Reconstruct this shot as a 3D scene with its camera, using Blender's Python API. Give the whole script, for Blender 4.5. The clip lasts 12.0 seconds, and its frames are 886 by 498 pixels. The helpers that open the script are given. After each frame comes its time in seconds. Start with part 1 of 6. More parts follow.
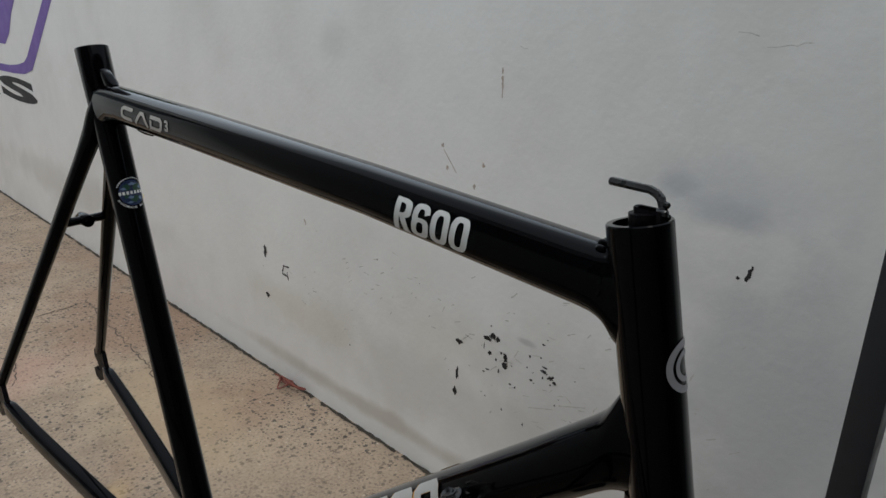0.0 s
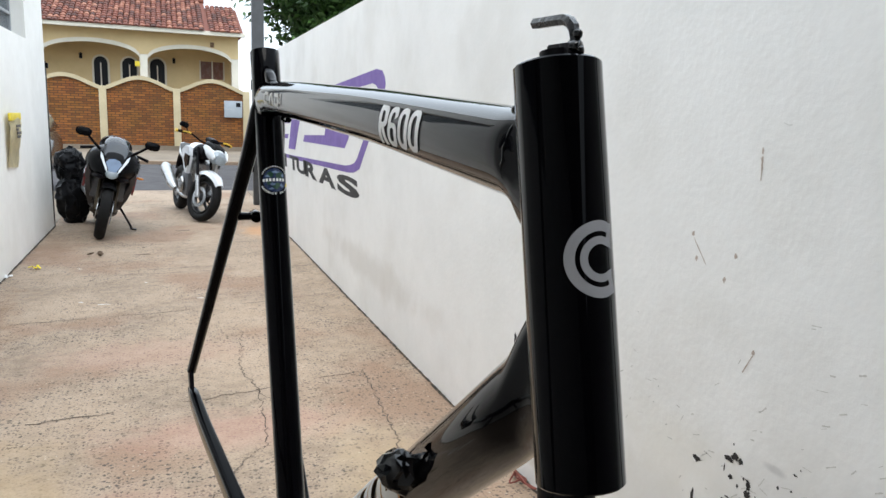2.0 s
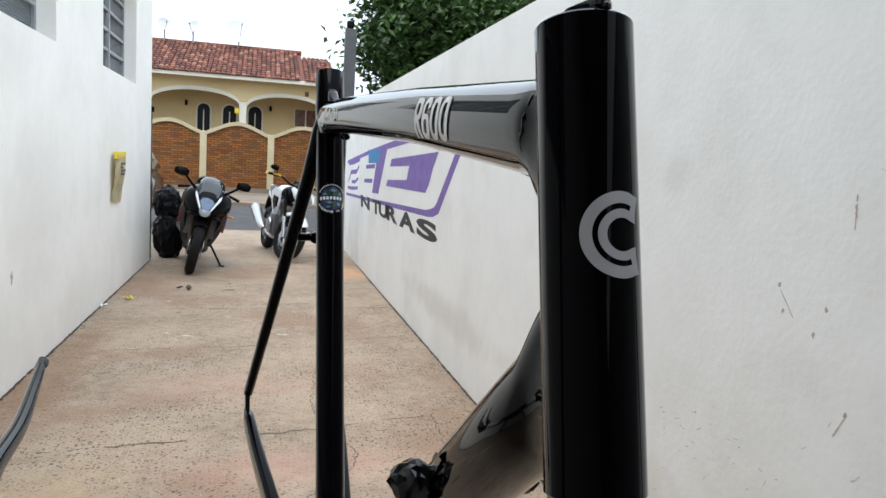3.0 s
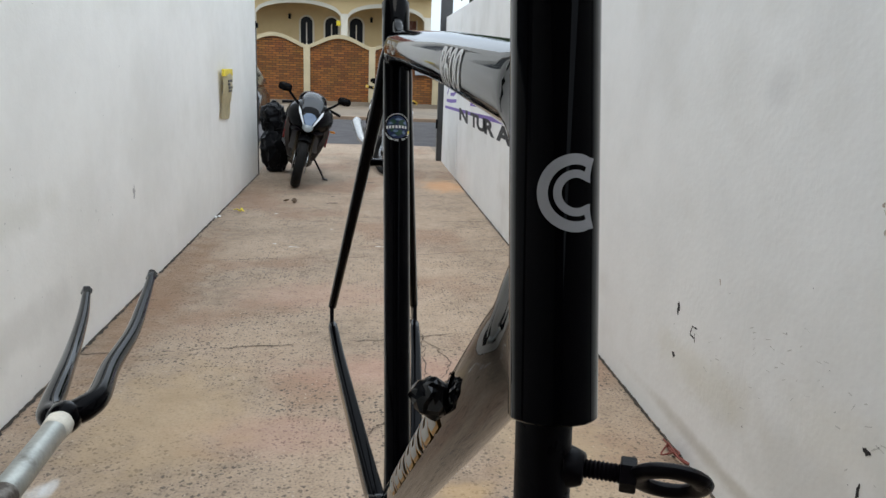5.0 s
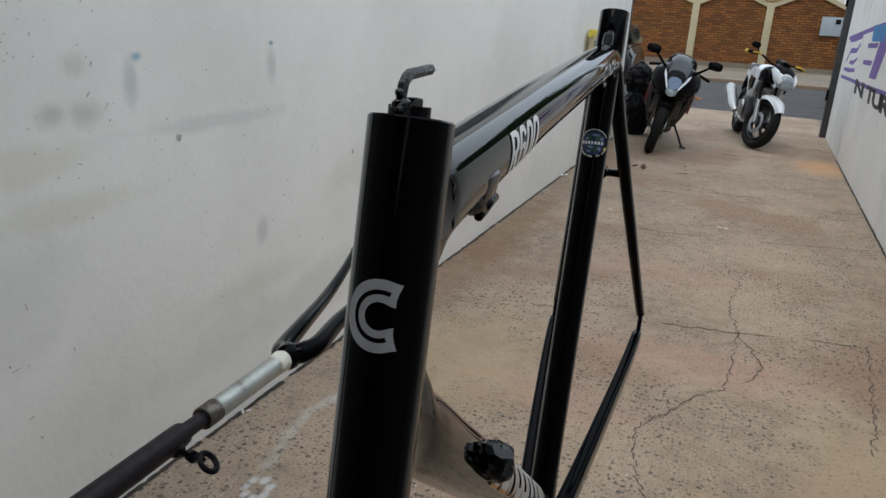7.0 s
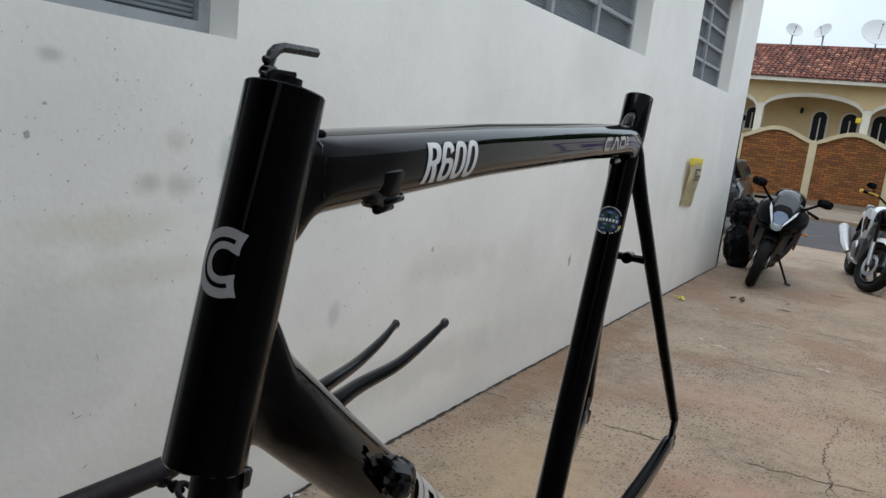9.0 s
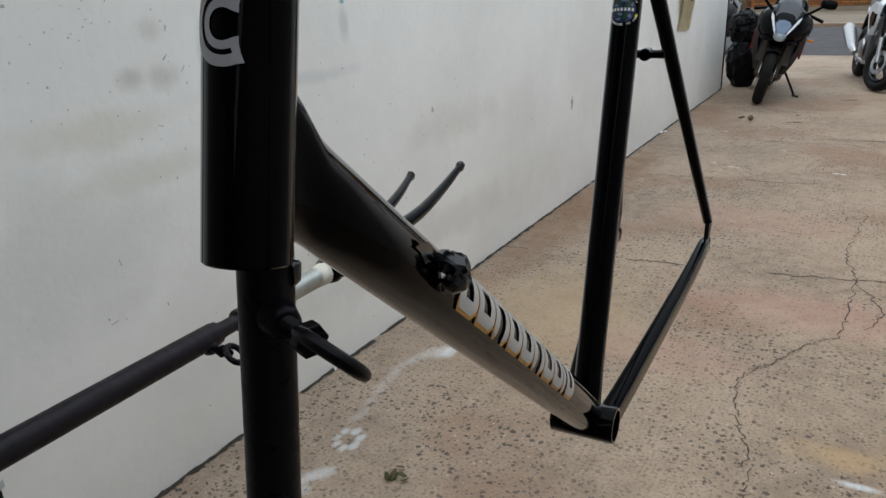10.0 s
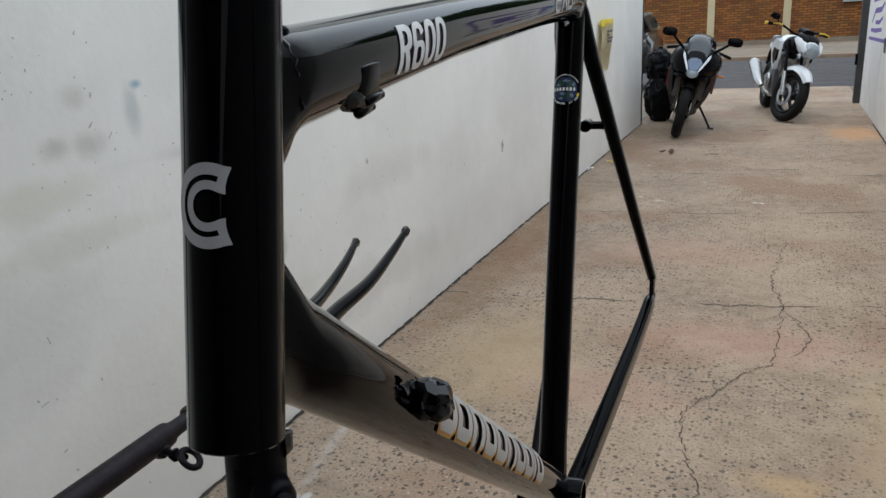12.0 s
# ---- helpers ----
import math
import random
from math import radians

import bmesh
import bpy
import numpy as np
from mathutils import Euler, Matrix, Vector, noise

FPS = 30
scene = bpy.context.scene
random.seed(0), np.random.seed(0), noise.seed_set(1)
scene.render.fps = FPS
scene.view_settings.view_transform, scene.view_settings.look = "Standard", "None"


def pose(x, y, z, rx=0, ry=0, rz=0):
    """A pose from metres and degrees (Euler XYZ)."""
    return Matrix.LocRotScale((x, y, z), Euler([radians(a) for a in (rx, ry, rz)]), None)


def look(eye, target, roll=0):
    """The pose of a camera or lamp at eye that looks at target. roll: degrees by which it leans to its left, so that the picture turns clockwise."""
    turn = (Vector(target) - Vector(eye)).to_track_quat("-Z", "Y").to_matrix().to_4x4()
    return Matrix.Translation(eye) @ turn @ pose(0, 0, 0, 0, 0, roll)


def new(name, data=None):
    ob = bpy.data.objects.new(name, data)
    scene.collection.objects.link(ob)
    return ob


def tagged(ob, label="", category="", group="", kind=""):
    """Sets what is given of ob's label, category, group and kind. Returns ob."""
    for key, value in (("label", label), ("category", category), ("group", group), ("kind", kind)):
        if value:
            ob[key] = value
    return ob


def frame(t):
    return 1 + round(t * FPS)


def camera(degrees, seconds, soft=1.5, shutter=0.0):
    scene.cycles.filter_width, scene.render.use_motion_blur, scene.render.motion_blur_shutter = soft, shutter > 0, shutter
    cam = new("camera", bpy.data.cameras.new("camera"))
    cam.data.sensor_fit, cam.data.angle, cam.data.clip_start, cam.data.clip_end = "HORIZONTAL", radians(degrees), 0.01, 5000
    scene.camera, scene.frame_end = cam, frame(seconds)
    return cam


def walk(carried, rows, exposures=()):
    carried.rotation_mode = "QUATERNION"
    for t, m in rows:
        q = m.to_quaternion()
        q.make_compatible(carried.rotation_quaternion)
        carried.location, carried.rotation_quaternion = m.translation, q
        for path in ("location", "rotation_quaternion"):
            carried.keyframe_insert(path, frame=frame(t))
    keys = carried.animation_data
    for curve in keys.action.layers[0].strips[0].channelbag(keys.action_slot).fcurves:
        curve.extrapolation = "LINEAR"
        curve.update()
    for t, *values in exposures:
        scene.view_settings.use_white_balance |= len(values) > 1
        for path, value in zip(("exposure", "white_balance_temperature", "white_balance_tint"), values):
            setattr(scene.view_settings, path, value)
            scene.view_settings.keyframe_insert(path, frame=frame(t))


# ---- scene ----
cam = camera(62.95, 12.0)
PATH = [
    (0, pose(0.3275, 0.3258, 1.4904, 70.898, -1.781, -45.010)),
    (0.5, pose(0.4050, 0.2738, 1.4561, 70.784, -2.733, -35.147)),
    (1, pose(0.4740, 0.2558, 1.4203, 73.698, -0.761, -23.490)),
    (1.5, pose(0.4696, 0.2632, 1.3855, 74.625, -0.769, -21.875)),
    (2, pose(0.5030, 0.2473, 1.3674, 79.856, -1.958, -20.536)),
    (2.5, pose(0.5315, 0.2616, 1.3501, 81.887, -2.355, -15.875)),
    (3, pose(0.5354, 0.2574, 1.3383, 83.475, -3.334, -13.926)),
    (4.8, pose(0.5563, 0.2299, 1.3472, 76.178, -3.044, -8.382)),
    (5, pose(0.5719, 0.2180, 1.3602, 76.188, -2.261, -5.971)),
    (5.2, pose(0.5914, 0.2069, 1.3696, 75.796, -1.941, -2.935)),
    (5.5, pose(0.6254, 0.1823, 1.3937, 75.062, -1.167, 3.522)),
    (6, pose(0.6691, 0.1348, 1.4423, 74.826, -0.846, 12.766)),
    (6.5, pose(0.7095, 0.1667, 1.4333, 72.836, -3.512, 16.956)),
    (6.8, pose(0.7423, 0.2159, 1.4322, 72.185, -4.299, 20.922)),
    (7, pose(0.7606, 0.2465, 1.4299, 71.497, -2.950, 23.132)),
    (7.5, pose(0.8028, 0.2709, 1.4165, 74.626, -6.402, 27.641)),
    (9.3, pose(0.8622, 0.2733, 1.3710, 80.126, -5.575, 32.646)),
    (9.5, pose(0.8556, 0.2769, 1.3596, 74.459, -2.173, 31.883)),
    (10, pose(0.8385, 0.2844, 1.3298, 69.820, 2.333, 30.153)),
    (10.5, pose(0.8345, 0.2965, 1.3143, 68.599, 5.152, 28.536)),
    (11, pose(0.8261, 0.3092, 1.3123, 68.932, 5.535, 26.872)),
    (11.5, pose(0.8207, 0.3079, 1.3347, 71.057, 3.676, 24.852)),
    (12, pose(0.8125, 0.2922, 1.3719, 72.548, 3.540, 24.326)),
]
EXPOSURES = [(0.0, 0.24), (0.5, 0.32), (1.0, 0.42), (1.5, 0.84), (2.0, 1.15), (3.0, 1.0), (5.0, 0.63), (5.5, 0.46), (6.0, 0.3), (6.5, 0.26), (7.0, 0.24), (7.5, 0.26), (9.5, 0.38), (10.5, 0.44), (12.0, 0.44)]
walk(cam, PATH, EXPOSURES)

# ---- sky and sun ----
world = bpy.data.worlds.new("overcast_sky")
scene.world = world
world.use_nodes = True
wn, wl = world.node_tree.nodes, world.node_tree.links
sky = wn.new("ShaderNodeTexSky")
sky.sky_type, sky.sun_disc = "NISHITA", False
sky.sun_elevation, sky.sun_rotation = radians(62), radians(150)
cloud = wn.new("ShaderNodeTexNoise")
cloud.inputs["Scale"].default_value, cloud.inputs["Detail"].default_value = 2.2, 5
ramp = wn.new("ShaderNodeValToRGB")
ramp.color_ramp.elements[0].color, ramp.color_ramp.elements[1].color = (6.3, 7.3, 8.4, 1), (8.8, 9.8, 10.6, 1)
ramp.color_ramp.elements[0].position, ramp.color_ramp.elements[1].position = 0.35, 0.65
veil = wn.new("ShaderNodeMixRGB")
veil.inputs["Fac"].default_value = 0.9
wl.new(cloud.outputs["Fac"], ramp.inputs["Fac"])
wl.new(sky.outputs["Color"], veil.inputs["Color1"])
wl.new(ramp.outputs["Color"], veil.inputs["Color2"])
# an overcast sky is brighter overhead than at the horizon
skydir, height, lift, gain = wn.new("ShaderNodeTexCoord"), wn.new("ShaderNodeSeparateXYZ"), wn.new("ShaderNodeMapRange"), wn.new("ShaderNodeVectorMath")
gain.operation = "SCALE"
lift.inputs[3].default_value, lift.inputs[4].default_value = 0.78, 1.42
wl.new(skydir.outputs["Generated"], height.inputs[0])
wl.new(height.outputs["Z"], lift.inputs[0])
wl.new(veil.outputs["Color"], gain.inputs[0])
wl.new(lift.outputs[0], gain.inputs["Scale"])
wl.new(gain.outputs[0], wn["Background"].inputs["Color"])
wn["Background"].inputs["Strength"].default_value = 0.115
sun = new("sun", bpy.data.lights.new("sun", "SUN"))
sun.data.energy, sun.data.angle, sun.data.color = 0.7, radians(25), (1.0, 0.96, 0.9)
sun.matrix_world = look((-1.5, -4.6, 11.0), (0, 0, 0))

# ---- materials ----


def mat(name, color, rough=0.5, metal=0.0, vary=None, dirt=None, bump=None, coat=0.0, speck=(), per_piece=0.0, gloss=0.5, grain=None):
    """vary: (scale, amount); dirt: (scale, threshold, colour, amount, softness); bump: (scale, distance); speck: [(scale, size, share left out, colour)]; grain: (scale, amount)."""
    m = bpy.data.materials.new(name)
    m.use_nodes = True
    n, l = m.node_tree.nodes, m.node_tree.links
    b = n["Principled BSDF"]
    b.inputs["Roughness"].default_value, b.inputs["Metallic"].default_value = rough, metal
    b.inputs["Coat Weight"].default_value, b.inputs["Coat Roughness"].default_value = coat, 0.04
    b.inputs["Specular IOR Level"].default_value = gloss
    at = n.new("ShaderNodeTexCoord").outputs["Object"]
    rgb = n.new("ShaderNodeRGB")
    rgb.outputs[0].default_value = (*color, 1)
    out = rgb.outputs[0]

    def noise_tex(scale, detail=6):
        t = n.new("ShaderNodeTexNoise")
        t.inputs["Scale"].default_value, t.inputs["Detail"].default_value = scale, detail
        l.new(at, t.inputs["Vector"])
        return t.outputs["Fac"]

    def mix(fac, a, c, kind="MIX"):
        x = n.new("ShaderNodeMixRGB")
        x.blend_type = kind
        for sock, v in zip(x.inputs, (fac, a, c)):
            if isinstance(v, tuple):
                sock.default_value = (*v, 1)
            elif isinstance(v, float):
                sock.default_value = v
            else:
                l.new(v, sock)
        return x.outputs[0]

    def rng(v, a, c, lo, hi):
        x = n.new("ShaderNodeMapRange")
        x.interpolation_type = "SMOOTHSTEP"
        l.new(v, x.inputs[0])
        for k, w in enumerate((a, c, lo, hi)):
            x.inputs[k + 1].default_value = w
        return x.outputs[0]

    if vary:
        out = mix(rng(noise_tex(vary[0]), 0.3, 0.7, 0.0, vary[1]), out, tuple(c * 0.45 for c in color))
        out = mix(rng(noise_tex(vary[0] * 9), 0.35, 0.65, 0.0, vary[1] * 0.6), out, tuple(min(1, c * 1.25) for c in color))
    if per_piece:
        r = n.new("ShaderNodeObjectInfo").outputs["Random"]
        out = mix(rng(r, 0, 1, 0.0, per_piece), out, tuple(c * 0.4 for c in color))
    if dirt:
        out = mix(rng(noise_tex(dirt[0]), dirt[1], dirt[1] + (dirt[4] if len(dirt) > 4 else 0.12), 0.0, dirt[3]), out, dirt[2])
    if grain:
        out = mix(rng(noise_tex(grain[0], 3), 0.42, 0.68, 0.0, grain[1]), out, tuple(c * 0.5 for c in color))
    for size in speck:
        v = n.new("ShaderNodeTexVoronoi")
        v.inputs["Scale"].default_value = size[0]
        wob = n.new("ShaderNodeTexNoise")
        wob.inputs["Scale"].default_value, wob.inputs["Detail"].default_value = size[0] * 2.2, 3
        l.new(at, wob.inputs["Vector"])
        shift = n.new("ShaderNodeVectorMath")
        shift.operation = "MULTIPLY_ADD"
        l.new(wob.outputs["Color"], shift.inputs[0])
        shift.inputs[1].default_value = (0.7 / size[0],) * 3
        l.new(at, shift.inputs[2])
        l.new(shift.outputs[0], v.inputs["Vector"])
        vc = n.new("ShaderNodeSeparateColor")
        l.new(v.outputs["Color"], vc.inputs[0])
        v.distance = "MANHATTAN"
        few = rng(vc.outputs[0], size[2], size[2] + 0.12, 0.0, 1.0)
        patch = rng(noise_tex(1.9), 0.35, 0.6, 0.4, 1.0)
        dot = rng(v.outputs["Distance"], size[1] * 0.75, size[1], 0.85, 0.0)
        both = n.new("ShaderNodeMath")
        both.operation = "MULTIPLY"
        l.new(few, both.inputs[0])
        l.new(patch, both.inputs[1])
        all3 = n.new("ShaderNodeMath")
        all3.operation = "MULTIPLY"
        l.new(both.outputs[0], all3.inputs[0])
        l.new(dot, all3.inputs[1])
        out = mix(all3.outputs[0], out, size[3])
    l.new(out, b.inputs["Base Color"])
    if vary:
        l.new(rng(noise_tex(vary[0] * 4), 0.3, 0.7, max(0.02, rough - 0.08), min(1, rough + 0.1)), b.inputs["Roughness"])
    if bump:
        bp = n.new("ShaderNodeBump")
        bp.inputs["Distance"].default_value, bp.inputs["Strength"].default_value = bump[1], 1.0
        l.new(noise_tex(bump[0], 8), bp.inputs["Height"])
        l.new(bp.outputs[0], b.inputs["Normal"])
    return m


def soft_spots(m, spots, noise_scale=6.0):
    """Stains, and some painted shade, with blurred edges: (x, y, z, rx, ry, rz, colour, strength), in metres."""
    n, l = m.node_tree.nodes, m.node_tree.links
    b = n["Principled BSDF"]
    at = n.new("ShaderNodeTexCoord").outputs["Object"]
    t = n.new("ShaderNodeTexNoise")
    t.inputs["Scale"].default_value, t.inputs["Detail"].default_value = noise_scale, 6
    l.new(at, t.inputs["Vector"])
    for x, y, z, rx, ry, rz, colour, strength in spots:
        src = b.inputs["Base Color"].links[0].from_socket
        mp = n.new("ShaderNodeMapping")
        mp.vector_type = "TEXTURE"
        mp.inputs["Location"].default_value, mp.inputs["Scale"].default_value = (x, y, z), (rx, ry, rz)
        l.new(at, mp.inputs["Vector"])
        ln = n.new("ShaderNodeVectorMath")
        ln.operation = "LENGTH"
        l.new(mp.outputs[0], ln.inputs[0])
        sh = n.new("ShaderNodeMath")
        sh.operation = "MULTIPLY_ADD"
        l.new(t.outputs["Fac"], sh.inputs[0])
        sh.inputs[1].default_value = 1.1
        l.new(ln.outputs["Value"], sh.inputs[2])
        rg = n.new("ShaderNodeMapRange")
        rg.interpolation_type = "SMOOTHSTEP"
        l.new(sh.outputs[0], rg.inputs[0])
        for k, w in enumerate((0.75, 1.5, strength, 0.0)):
            rg.inputs[k + 1].default_value = w
        mx = n.new("ShaderNodeMixRGB")
        l.new(rg.outputs[0], mx.inputs[0])
        l.new(src, mx.inputs[1])
        mx.inputs[2].default_value = (*colour, 1)
        l.new(mx.outputs[0], b.inputs["Base Color"])
    return m


WALL = dict(rough=0.7, vary=(1.6, 0.12), bump=(48, 0.0011))
M_WALL_L = mat("white_wall_paint", (0.835, 0.81, 0.76), dirt=(1.7, 0.40, (0.69, 0.665, 0.61), 0.5, 0.34), **WALL)
M_WALL_R = mat("white_wall_paint_scuffed", (0.83, 0.822, 0.805), dirt=(2.1, 0.48, (0.64, 0.62, 0.58), 0.34, 0.25), **WALL)
M_WALL = mat("plain_white_render", (0.78, 0.775, 0.76), **WALL)
# dark grey stands in for a shaded rear that the black tubes reflect
M_REAR = mat("unseen_rear_dark", (0.20, 0.19, 0.18), 0.85, vary=(1.2, 0.4), bump=(40, 0.002))
M_FLOOR = mat("worn_concrete", (0.384, 0.289, 0.208), 0.85, vary=(1.5, 0.62), dirt=(0.9, 0.5, (0.28, 0.172, 0.112), 0.75), bump=(45, 0.007), grain=(95, 0.55), speck=[(40, 0.50, 0.40, (0.042, 0.036, 0.033)), (66, 0.50, 0.36, (0.060, 0.050, 0.043)), (52, 0.36, 0.78, (0.50, 0.42, 0.33))])
M_BLACK = mat("black_gloss_paint", (0.0012, 0.0011, 0.0016), 0.04, gloss=0.16)


def lacquer(m, low, high):
    """Gloss that rises towards grazing angles, as thick clear lacquer does."""
    n, l = m.node_tree.nodes, m.node_tree.links
    lw, rg = n.new("ShaderNodeLayerWeight"), n.new("ShaderNodeMapRange")
    lw.inputs["Blend"].default_value = 0.5
    l.new(lw.outputs["Facing"], rg.inputs[0])
    for k, w in enumerate((0.45, 0.92, low, high)):
        rg.inputs[k + 1].default_value = w
    l.new(rg.outputs[0], n["Principled BSDF"].inputs["Specular IOR Level"])


lacquer(M_BLACK, 0.055, 1.2)
M_SATIN = mat("black_satin_steel", (0.003, 0.0022, 0.0034), 0.34, gloss=0.09, vary=(30, 0.3), bump=(160, 0.0004))
M_PURPLE_STEEL = mat("dull_primed_steel", (0.011, 0.0075, 0.010), 0.5, gloss=0.22, vary=(25, 0.5), dirt=(14, 0.66, (0.09, 0.08, 0.08), 0.5), bump=(120, 0.0006))
M_BARE = mat("bare_scratched_aluminium", (0.42, 0.43, 0.40), 0.38, 0.75, vary=(40, 0.4), dirt=(30, 0.58, (0.1, 0.08, 0.06), 0.6))
M_TAPE = mat("crumpled_black_tape", (0.002, 0.002, 0.0024), 0.10, gloss=0.42)
M_KEY = mat("worn_dark_key_steel", (0.05, 0.05, 0.052), 0.3, 0.6, vary=(60, 0.5), bump=(300, 0.0006))
M_SILVER = mat("silver_decal", (0.27, 0.265, 0.275), 0.4, 0.1)
M_WHITE_DECAL = mat("white_decal", (0.72, 0.72, 0.71), 0.3)
M_ORANGE = mat("orange_decal", (0.62, 0.30, 0.05), 0.4)
M_GREY_DECAL = mat("grey_decal", (0.50, 0.48, 0.45), 0.4)

# ---- helpers for meshes ----
ROOT = {}


def thing(name, at, label, category, group="", kind=""):
    """An Empty at the base of a thing; its parts are built in world places."""
    ob = new(name)
    ob.location = at
    ob.empty_display_size = 0.1
    ROOT[ob] = Vector(at)
    return tagged(ob, label, category, group, kind)


def part(name, bm, material, parent=None, label="", smooth=True, sharp=40):
    me = bpy.data.meshes.new(name)
    base = ROOT.get(parent, Vector())
    bmesh.ops.recalc_face_normals(bm, faces=bm.faces)
    for f in bm.faces:
        f.smooth = smooth
    if smooth:
        for e in bm.edges:
            if len(e.link_faces) == 2 and e.calc_face_angle(0) > radians(sharp):
                e.smooth = False
    bmesh.ops.translate(bm, vec=-base, verts=bm.verts)
    bm.to_mesh(me)
    bm.free()
    for m in material if isinstance(material, (list, tuple)) else [material]:
        me.materials.append(m)
    ob = new(name, me)
    if parent:
        ob.parent = parent
        ROOT[ob] = base
    if label:
        ob["label"] = label
    return ob


def structure(name, bm, material, label, category, smooth=False, kind="structure"):
    return tagged(part(name, bm, material, None, "", smooth), label, category, "", kind)


def add_box(bm, lo, hi, bevel=0.0, seg=2):
    lo, hi = Vector(lo), Vector(hi)
    made = bmesh.ops.create_cube(bm, size=1.0, matrix=Matrix.Translation((lo + hi) / 2) @ Matrix.Diagonal((*(hi - lo), 1)))["verts"]
    if bevel:
        edges = list({e for v in made for e in v.link_edges})
        bmesh.ops.bevel(bm, geom=edges, offset=bevel, segments=seg, affect="EDGES", profile=0.6)
    return bm


def box(lo, hi, bevel=0.0, seg=2):
    return add_box(bmesh.new(), lo, hi, bevel, seg)


def turned(bm, m):
    bmesh.ops.transform(bm, matrix=m, verts=bm.verts)
    return bm


def add_rings(bm, rings, cap0=True, cap1=True):
    vs = [[bm.verts.new(p) for p in ring] for ring in rings]
    n = len(vs[0])
    for a, b in zip(vs, vs[1:]):
        for k in range(n):
            bm.faces.new((a[k], a[(k + 1) % n], b[(k + 1) % n], b[k]))
    if cap0:
        bm.faces.new(vs[0][::-1])
    if cap1:
        bm.faces.new(vs[-1])
    return bm


def oval(c, a, b, n=32, e=2.0):
    """Points of a superellipse round c with the half axes a and b."""
    pts = []
    for k in range(n):
        w = 2 * math.pi * k / n
        x, y = math.cos(w), math.sin(w)
        pts.append(c + a * math.copysign(abs(x) ** (2 / e), x) + b * math.copysign(abs(y) ** (2 / e), y))
    return pts


def side_axes(d):
    d = d.normalized()
    a = d.cross(Vector((0, 0, 1)))
    a = a.normalized() if a.length > 0.05 else Vector((1, 0, 0))
    return a, a.cross(d).normalized()


def add_tube(bm, pts, radii, n=16, cap=True, flat=1.0):
    """A round bar along points; flat squeezes it across its upward axis."""
    pts = [Vector(p) for p in pts]
    radii = radii if isinstance(radii, (list, tuple)) else [radii] * len(pts)
    rings, a = [], None
    for k, p in enumerate(pts):
        d = (pts[min(k + 1, len(pts) - 1)] - pts[max(k - 1, 0)]).normalized()
        if a is None:
            a, b = side_axes(d)
        else:
            a = (a - d * a.dot(d)).normalized()
            b = a.cross(d).normalized()
        rings.append(oval(p, a * radii[k], b * radii[k] * flat, n))
    return add_rings(bm, rings, cap, cap)


def tube(pts, radii, n=16, cap=True, flat=1.0):
    return add_tube(bmesh.new(), pts, radii, n, cap, flat)


def arc_pts(points, steps=8):
    """A smooth curve through the points (Catmull-Rom)."""
    p = [Vector(q) for q in points]
    p = [2 * p[0] - p[1]] + p + [2 * p[-1] - p[-2]]
    out = []
    for k in range(1, len(p) - 2):
        for s in range(steps):
            t = s / steps
            out.append(0.5 * (2 * p[k] + (p[k + 1] - p[k - 1]) * t + (2 * p[k - 1] - 5 * p[k] + 4 * p[k + 1] - p[k + 2]) * t * t + (3 * p[k] - p[k - 1] - 3 * p[k + 1] + p[k + 2]) * t ** 3))
    return out + [p[-2]]


def lathe(c, axis, profile, n=32, cap=True):
    """Rings of (distance along the axis, radius) round c."""
    axis = Vector(axis).normalized()
    a, b = side_axes(axis)
    return add_rings(bmesh.new(), [oval(Vector(c) + axis * h, a * r, b * r, n) for h, r in profile], cap, cap)


def torus_bm(c, axis, big, small, n=36, k=12, flat=1.0):
    axis = Vector(axis).normalized()
    a, b = side_axes(axis)
    bm = bmesh.new()
    rings = []
    for i in range(n):
        w = 2 * math.pi * i / n
        d = a * math.cos(w) + b * math.sin(w)
        rings.append([bm.verts.new(Vector(c) + d * (big + small * flat * math.cos(u)) + axis * small * math.sin(u)) for u in (2 * math.pi * j / k for j in range(k))])
    for i in range(n):
        for j in range(k):
            bm.faces.new((rings[i][j], rings[(i + 1) % n][j], rings[(i + 1) % n][(j + 1) % k], rings[i][(j + 1) % k]))
    return bm


def prism(outline, place, depth):
    """A flat plate: outline of (u, v), place(u, v, w) -> point, thickness depth."""
    bm = bmesh.new()
    return add_rings(bm, [[place(u, v, 0.0) for u, v in outline], [place(u, v, depth) for u, v in outline]])


def text_bm(text, width, height, bold=0.0, lean=0.0):
    """Built-in lettering as a flat mesh in u, v; its box is width by height, round the middle."""
    cu = bpy.data.curves.new("lettering", "FONT")
    cu.body, cu.offset, cu.resolution_u = text, bold, 4
    ob = new("lettering", cu)
    bpy.context.view_layer.update()
    me = bpy.data.meshes.new_from_object(ob.evaluated_get(bpy.context.evaluated_depsgraph_get()))
    bm = bmesh.new()
    bm.from_mesh(me)
    bpy.data.objects.remove(ob)
    bpy.data.meshes.remove(me)
    bpy.data.curves.remove(cu)
    xs, ys = [v.co.x for v in bm.verts], [v.co.y for v in bm.verts]
    for v in bm.verts:
        y = ((v.co.y - min(ys)) / (max(ys) - min(ys)) - 0.5) * height
        v.co = ((v.co.x - min(xs)) / (max(xs) - min(xs)) * width - width / 2 + lean * y, y, 0)
    return bm


def shape_bm(loops):
    """Flat shapes in u, v: each loop is an outline."""
    bm = bmesh.new()
    for loop in loops:
        bm.faces.new([bm.verts.new((u, v, 0)) for u, v in loop])
    return bm


